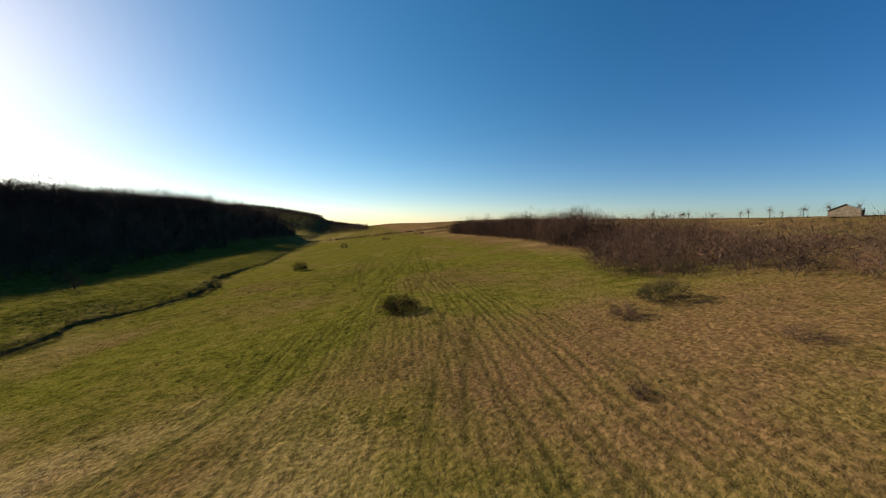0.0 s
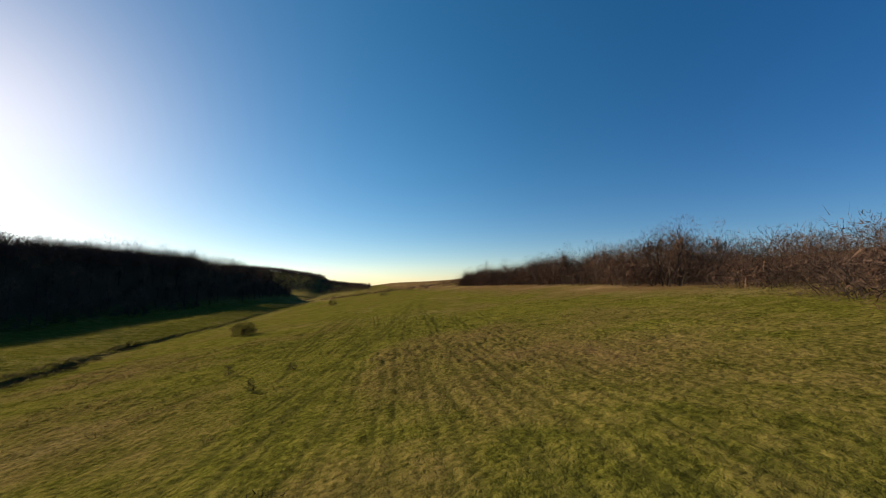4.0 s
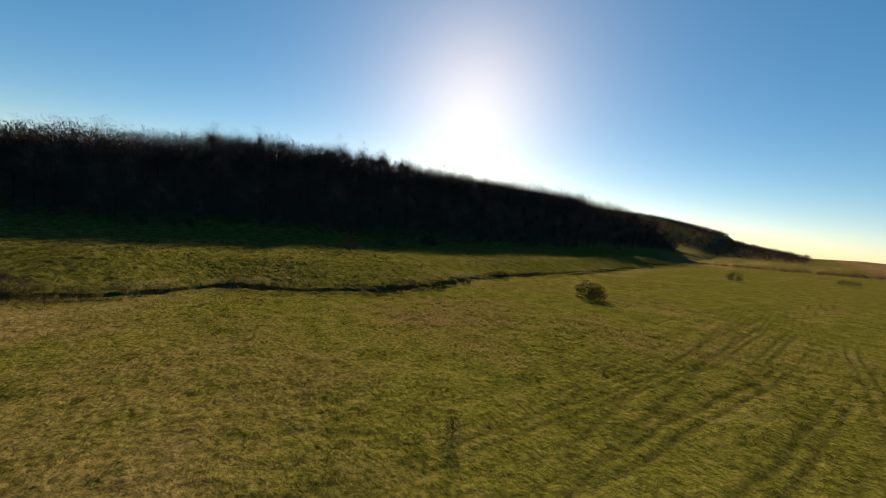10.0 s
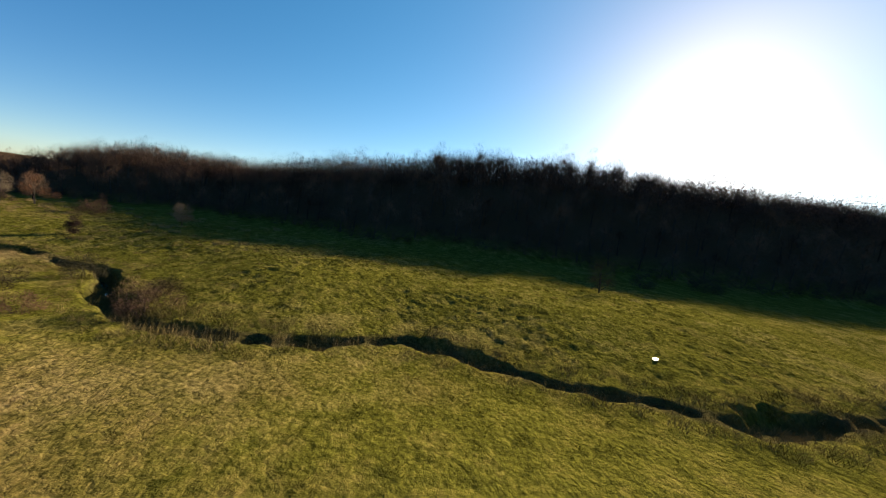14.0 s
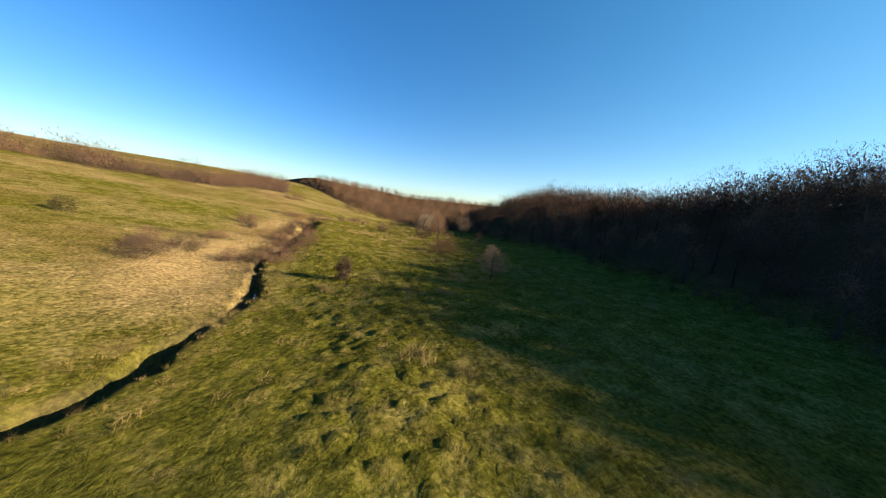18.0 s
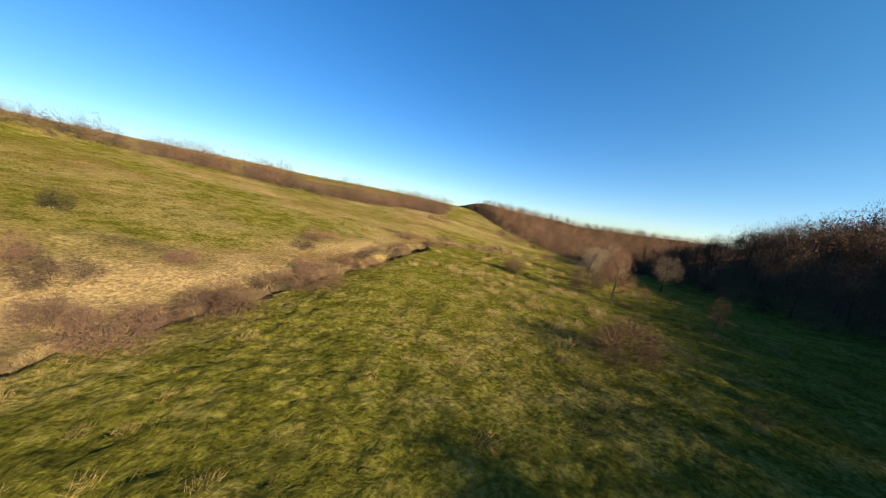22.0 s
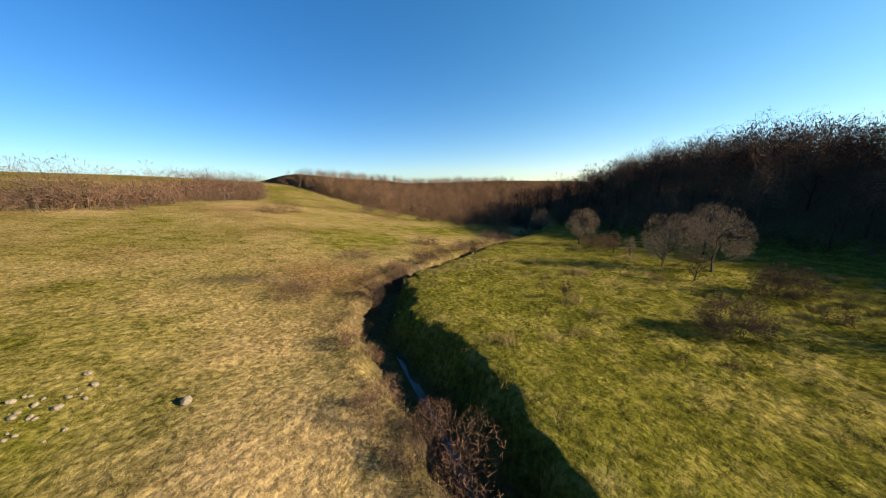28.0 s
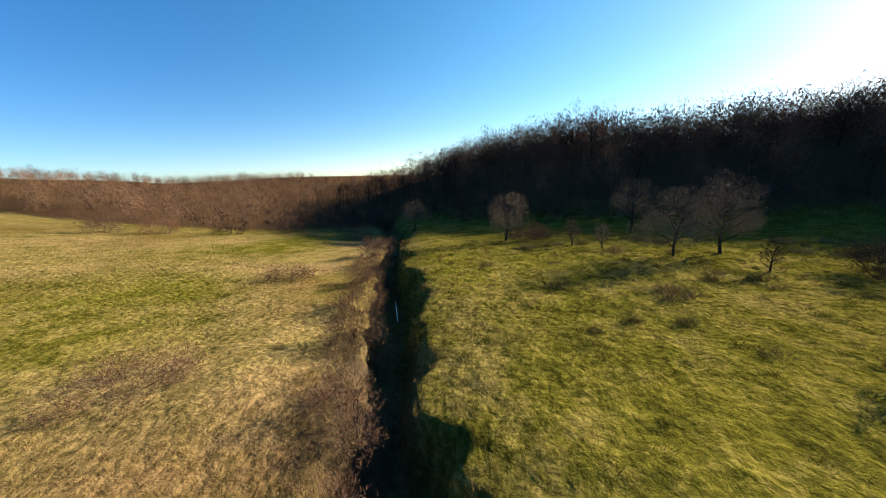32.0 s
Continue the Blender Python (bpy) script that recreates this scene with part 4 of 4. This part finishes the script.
def sow(name, label, shapes, x, y, size, mat, seed, extra_dry=0.0):
    """Many tufts joined to one mesh, with the dryness of the ground that each stands on."""
    r = np.random.default_rng(seed)
    z = height(x, y)
    dry = np.clip(dryness(x, y) + extra_dry + 0.2 * r.normal(size=len(x)), 0, 1)
    pick = r.integers(len(shapes), size=len(x))
    turn = r.random(len(x)) * 2 * math.pi
    vs, fs, ds, ts, off = [], [], [], [], 0
    for k, (v, f) in enumerate(shapes):
        m = pick == k
        c, s, sc = np.cos(turn[m])[:, None], np.sin(turn[m])[:, None], size[m][:, None]
        q = np.stack([(v[None, :, 0] * c - v[None, :, 1] * s) * sc + x[m][:, None], (v[None, :, 0] * s + v[None, :, 1] * c) * sc + y[m][:, None], v[None, :, 2] * sc + z[m][:, None]], -1)
        cnt = q.shape[0]
        vs.append(q.reshape(-1, 3))
        fs.append((f[None] + (np.arange(cnt) * len(v))[:, None, None] + off).reshape(-1, 3))
        ds.append(np.repeat(dry[m], len(v))), ts.append(np.repeat(r.random(cnt), len(v)))
        off += cnt * len(v)
    o = new(name, raw_mesh(name, np.concatenate(vs), np.concatenate(fs), mat, [("dry", np.concatenate(ds)), ("tint", np.concatenate(ts)), ("red", redness(np.concatenate(vs)[:, 0], np.concatenate(vs)[:, 1]))]))
    return tagged(o, label, "grass", kind="stuff")


# rush clumps all over the wet meadow
CLUMPS = [shape_mesh("rush_clump", tuft(600 + k, 150, 0.42 + 0.05 * (k % 3), 0.34 + 0.05 * k, 0.75, 0.014), m_rush, 0.45 + 0.1 * k) for k in range(6)]
kr = random.Random(23)
for k in range(900):
    x, y = kr.uniform(-126, -78), kr.uniform(-62, 34)
    s_here = float(creek_side(np.array(x), np.array(y)))
    wanted = 0.10 + 0.30 * (y < -16) * (s_here < -12) + 0.25 * math.exp(-((x + 99) / 7) ** 2 - ((y + 20) / 16) ** 2) + 0.18 * math.exp(-((x + 95) / 4) ** 2) * (y < 10)
    if s_here > -4 or float(forest_depth(x, y)) > -6 or kr.random() > wanted * 1.7 * (0.55 + 0.6 * float(vnoise(np.array(x), np.array(y), 6, 85))):
        continue
    clump_ = tagged(new("rush_clump", CLUMPS[kr.randrange(6)]), "withered tan rush clump standing in wet green grass", "rush clump", "clumps in the meadow")
    clump_.matrix_basis = pose(x, y, hz(x, y) - 0.03, 0, 0, kr.uniform(0, 360)) @ Matrix.Scale(kr.uniform(0.8, 1.7), 4)

FLIGHT = [(-13, -4), (-9, 24), (-6, 40), (-12, 52), (-30, 56), (-50, 52), (-70, 46), (-86, 30), (-89, 8), (-82, -12), (-80, -32), (-92, -52)]
r = np.random.default_rng(77)
gx_, gy_ = jitter_grid(-128, 34, -84, 116, 0.50, r)
dist, _ = along(FLIGHT, gx_, gy_)
sc_ = bed_side(gx_, gy_)
clear_ = (np.abs(sc_) > 1.5) & (forest_depth(gx_, gy_) < 1)
ok = clear_ & (dist < 30) & (r.random(len(gx_)) < np.clip(0.10 + 0.7 * vnoise(gx_, gy_, 2.2, 61), 0.02, 0.6) * np.clip(1.3 - dist / 30, 0.25, 1))
sow("meadow_grass", "short green and withered pasture grass", [tuft(500 + k, 22, 0.20, 0.22, 0.8, 0.024) for k in range(6)], gx_[ok], gy_[ok], 0.5 + 0.8 * r.random(int(ok.sum())) ** 2, m_blade, 78)

# long withered grass that hangs over the edges of the trench
bx_, by_ = jitter_grid(-128, -46, -72, 34, 0.34, r)
bs = bed_side(bx_, by_)
ok = (np.abs(bs) > 0.9) & (np.abs(bs) < np.where(bs > 0, 3.0, 2.2)) & (r.random(len(bx_)) < np.where(bs > 0, 0.6, 0.35) * (0.7 + 0.5 * vnoise(bx_, by_, 3, 67)))
sow("bank_grass", "long withered grass along the trench of the creek", [tuft(580 + k, 30, 0.34, 0.24, 0.7, 0.009) for k in range(5)], bx_[ok], by_[ok], 0.5 + 0.8 * r.random(int(ok.sum())), m_blade, 84, 0.4)

# tall withered grass on the east bank and in dry patches
tx, ty = jitter_grid(-110, 25, -80, 70, 0.55, r)
ts_ = creek_side(tx, ty)
dr = dryness(tx, ty)
ok = (ts_ > 1.8) & (r.random(len(tx)) < np.clip((dr - 0.42) * 2.6, 0, 0.95)) & ((ts_ < 18) | (r.random(len(tx)) < 0.35))
sow("dry_grass", "tall straw-coloured withered grass", [tuft(520 + k, 34, 0.24, 0.32, 0.8, 0.010) for k in range(5)], tx[ok], ty[ok], 0.5 + 0.7 * r.random(int(ok.sum())), m_blade, 79, 0.35)

# tussocks: domed clumps of coarse grass in the wet meadow and on rough ground
rx, ry = jitter_grid(-124, 28, -64, 96, 1.0, r)
rs = creek_side(rx, ry)
near_, _ = along(FLIGHT, rx, ry)
wet = (rs < -2.2) * step(-52, -34, rs) * np.clip(0.75 + 0.6 * vnoise(rx, ry, 8, 63), 0.1, 1)
rough_ = (rs > 2) * np.clip(0.12 + 0.9 * vnoise(rx, ry, 9, 64), 0.04, 0.7)
ok = r.random(len(rx)) < (wet + rough_) * np.clip(1.35 - near_ / 40, 0.05, 1) * 0.9
pick_ = (rs < -2) & (ry < 45) & (r.random(len(rx)) < 0.25 + 0.5 * (vnoise(rx, ry, 7, 65) > 0.15))
for flag, nm, lab, mt, sd_ in ((False, "grass_tussocks", "yellow-green coarse grass tussocks", m_blade, 82), (True, "rush_tussocks", "dark green and brown rush tussocks in wet grass", m_rush, 80)):
    m = ok & (pick_ == flag)
    sow(nm, lab, [tuft(540 + k, 60, 0.25 if flag else 0.24, 0.28, 0.8, 0.010) for k in range(5)], rx[m], ry[m], (0.5 + 0.9 * r.random(int(m.sum())) ** 1.5) * (1.15 if flag else 1.0), mt, sd_, 0.12)

# reeds and coarse sedge that fill the creek's banks
cx_, cy_ = jitter_grid(-128, -46, -70, 130, 0.55, r)
cs = bed_side(cx_, cy_)
band = 2.3 - 0.9 * step(10, -20, cy_)
ok = (np.abs(cs) < band) & ~((np.abs(cs) < 0.75) & (cy_ < -35) & (cy_ > -47)) & (r.random(len(cx_)) < np.where((np.abs(cs) < 0.4) & (cy_ < 14), 0.25, 0.85) * (0.65 + 0.5 * vnoise(cx_, cy_, 4, 66)))
sow("creek_reeds", "brown withered reeds and sedge along the creek", [tuft(560 + k, 40, 0.34, 0.28, 0.6, 0.009) for k in range(5)], cx_[ok], cy_[ok], (0.45 + 0.7 * r.random(int(ok.sum()))) * (1 + 0.8 * step(26, 34, cy_[ok])), m_rush, 81)

# ---- stones by the bank ----
def stone(x, y, size, seed, label, name="stone"):
    r = random.Random(seed)
    bm = bmesh.new()
    bmesh.ops.create_icosphere(bm, subdivisions=2, radius=size)
    for v in bm.verts:
        k = 1 + 0.28 * noise.noise(v.co * (1.6 / size) + Vector((seed, 0, 0)))
        v.co = Vector((v.co.x * k * r.uniform(0.97, 1.03), v.co.y * k * 0.8, v.co.z * k * 0.65))
    me = bpy.data.meshes.new(name)
    bm.to_mesh(me)
    bm.free()
    me.materials.append(m_stone)
    o = new(name, me)
    o.matrix_basis = pose(x, y, hz(x, y) + size * 0.35, r.uniform(-15, 15), r.uniform(-15, 15), r.uniform(0, 360))
    return tagged(o, label, "stone", "stones on the bank")


stone(-77.9, -36.3, 0.22, 1, "single pale limestone block in dry grass")
rr = random.Random(4)
for k in range(26):
    stone(-74.2 + rr.gauss(0, 0.8), -37.6 + rr.gauss(0, 1.0), rr.uniform(0.05, 0.15), 10 + k, "small pale rubble stone in a heap on the slope")


# ---- farm buildings on the plateau ----
def block(bm, x0, x1, y0, y1, z0, z1):
    vs = [bm.verts.new((x, y, z)) for z in (z0, z1) for x, y in ((x0, y0), (x1, y0), (x1, y1), (x0, y1))]
    for f in ((3, 2, 1, 0), (4, 5, 6, 7), (0, 1, 5, 4), (1, 2, 6, 5), (2, 3, 7, 6), (3, 0, 4, 7)):
        bm.faces.new([vs[q] for q in f])


def bm_part(name, bm, mat, parent, label=""):
    me = bpy.data.meshes.new(name)
    bm.to_mesh(me)
    bm.free()
    me.materials.append(mat)
    return part(name, me, parent, label)


def farm_building(x, y, turn, long, deep_, tall, ridge, label):
    house = tagged(new("farm_building"), label, "building")
    house.matrix_basis = pose(x, y, hz(x, y) - 0.1, 0, 0, turn)
    a, b_ = long / 2, deep_ / 2
    for q in (-1, 1):
        bm = bmesh.new()
        block(bm, -a, a, q * b_ - 0.15, q * b_ + 0.15, 0, tall)
        bm_part("wall", bm, m_plaster, house)
        bm = bmesh.new()
        block(bm, q * a - 0.15, q * a + 0.15, -b_ + 0.16, b_ - 0.16, 0, tall)
        bm_part("wall", bm, m_plaster, house)
    for q in (-1, 1):
        bm = bmesh.new()
        tri = [bm.verts.new((q * a + s * 0.12, y_, z_)) for s in (-1, 1) for y_, z_ in ((-b_, tall + 0.002), (b_, tall + 0.002), (0, tall + ridge * 0.93))]
        for f in ((2, 1, 0), (3, 4, 5), (0, 1, 4, 3), (1, 2, 5, 4), (2, 0, 3, 5)):
            bm.faces.new([tri[k] for k in f])
        bm_part("gable", bm, m_plaster, house)
    for q in (-1, 1):
        bm = bmesh.new()
        vs = [bm.verts.new(p) for p in ((-a - 0.3, q * (b_ + 0.35), tall - 0.1), (a + 0.3, q * (b_ + 0.35), tall - 0.1), (a + 0.3, 0, tall + ridge), (-a - 0.3, 0, tall + ridge))]
        f = bm.faces.new(vs)
        top = bmesh.ops.extrude_face_region(bm, geom=[f])
        bmesh.ops.translate(bm, verts=[v for v in top["geom"] if isinstance(v, bmesh.types.BMVert)], vec=(0, 0, 0.12))
        bm_part("roof", bm, m_roof, house)
    for k in range(int(long // 3)):
        bm = bmesh.new()
        cx = -a + 1.6 + 3 * k
        block(bm, cx - 0.5, cx + 0.5, -b_ - 0.19, -b_ - 0.155, 1.0, 2.1)
        bm_part("window", bm, m_hollow, house, "dark empty window opening")
    return house


farm_building(115, 47.5, 25, 6.5, 5.5, 3.4, 1.1, "small plastered farm building on the plateau")
farm_building(110, 56, 24, 9.5, 5.5, 1.6, 1.6, "low farm shed with a grey roof")

# a small puddle in the wet meadow
bm = bmesh.new()
ring = [bm.verts.new((0.42 * math.cos(q * 0.5236) * (1 + 0.18 * math.sin(q * 2.3)), 0.20 * math.sin(q * 0.5236), 0)) for q in range(12)]
bm.faces.new(ring)
puddle_mesh = bpy.data.meshes.new("puddle")
bm.to_mesh(puddle_mesh)
bm.free()
puddle_mesh.materials.append(m_water)
puddle = new("puddle", puddle_mesh)
puddle.matrix_basis = pose(-57.5, 72.0, max(hz(-57.5 + dx, 72.0 + dy) for dx in (-0.4, 0, 0.4) for dy in (-0.2, 0, 0.2)) + 0.01, 0, 0, 130)
tagged(puddle, "small bright puddle in the wet grass", "water", kind="structure")
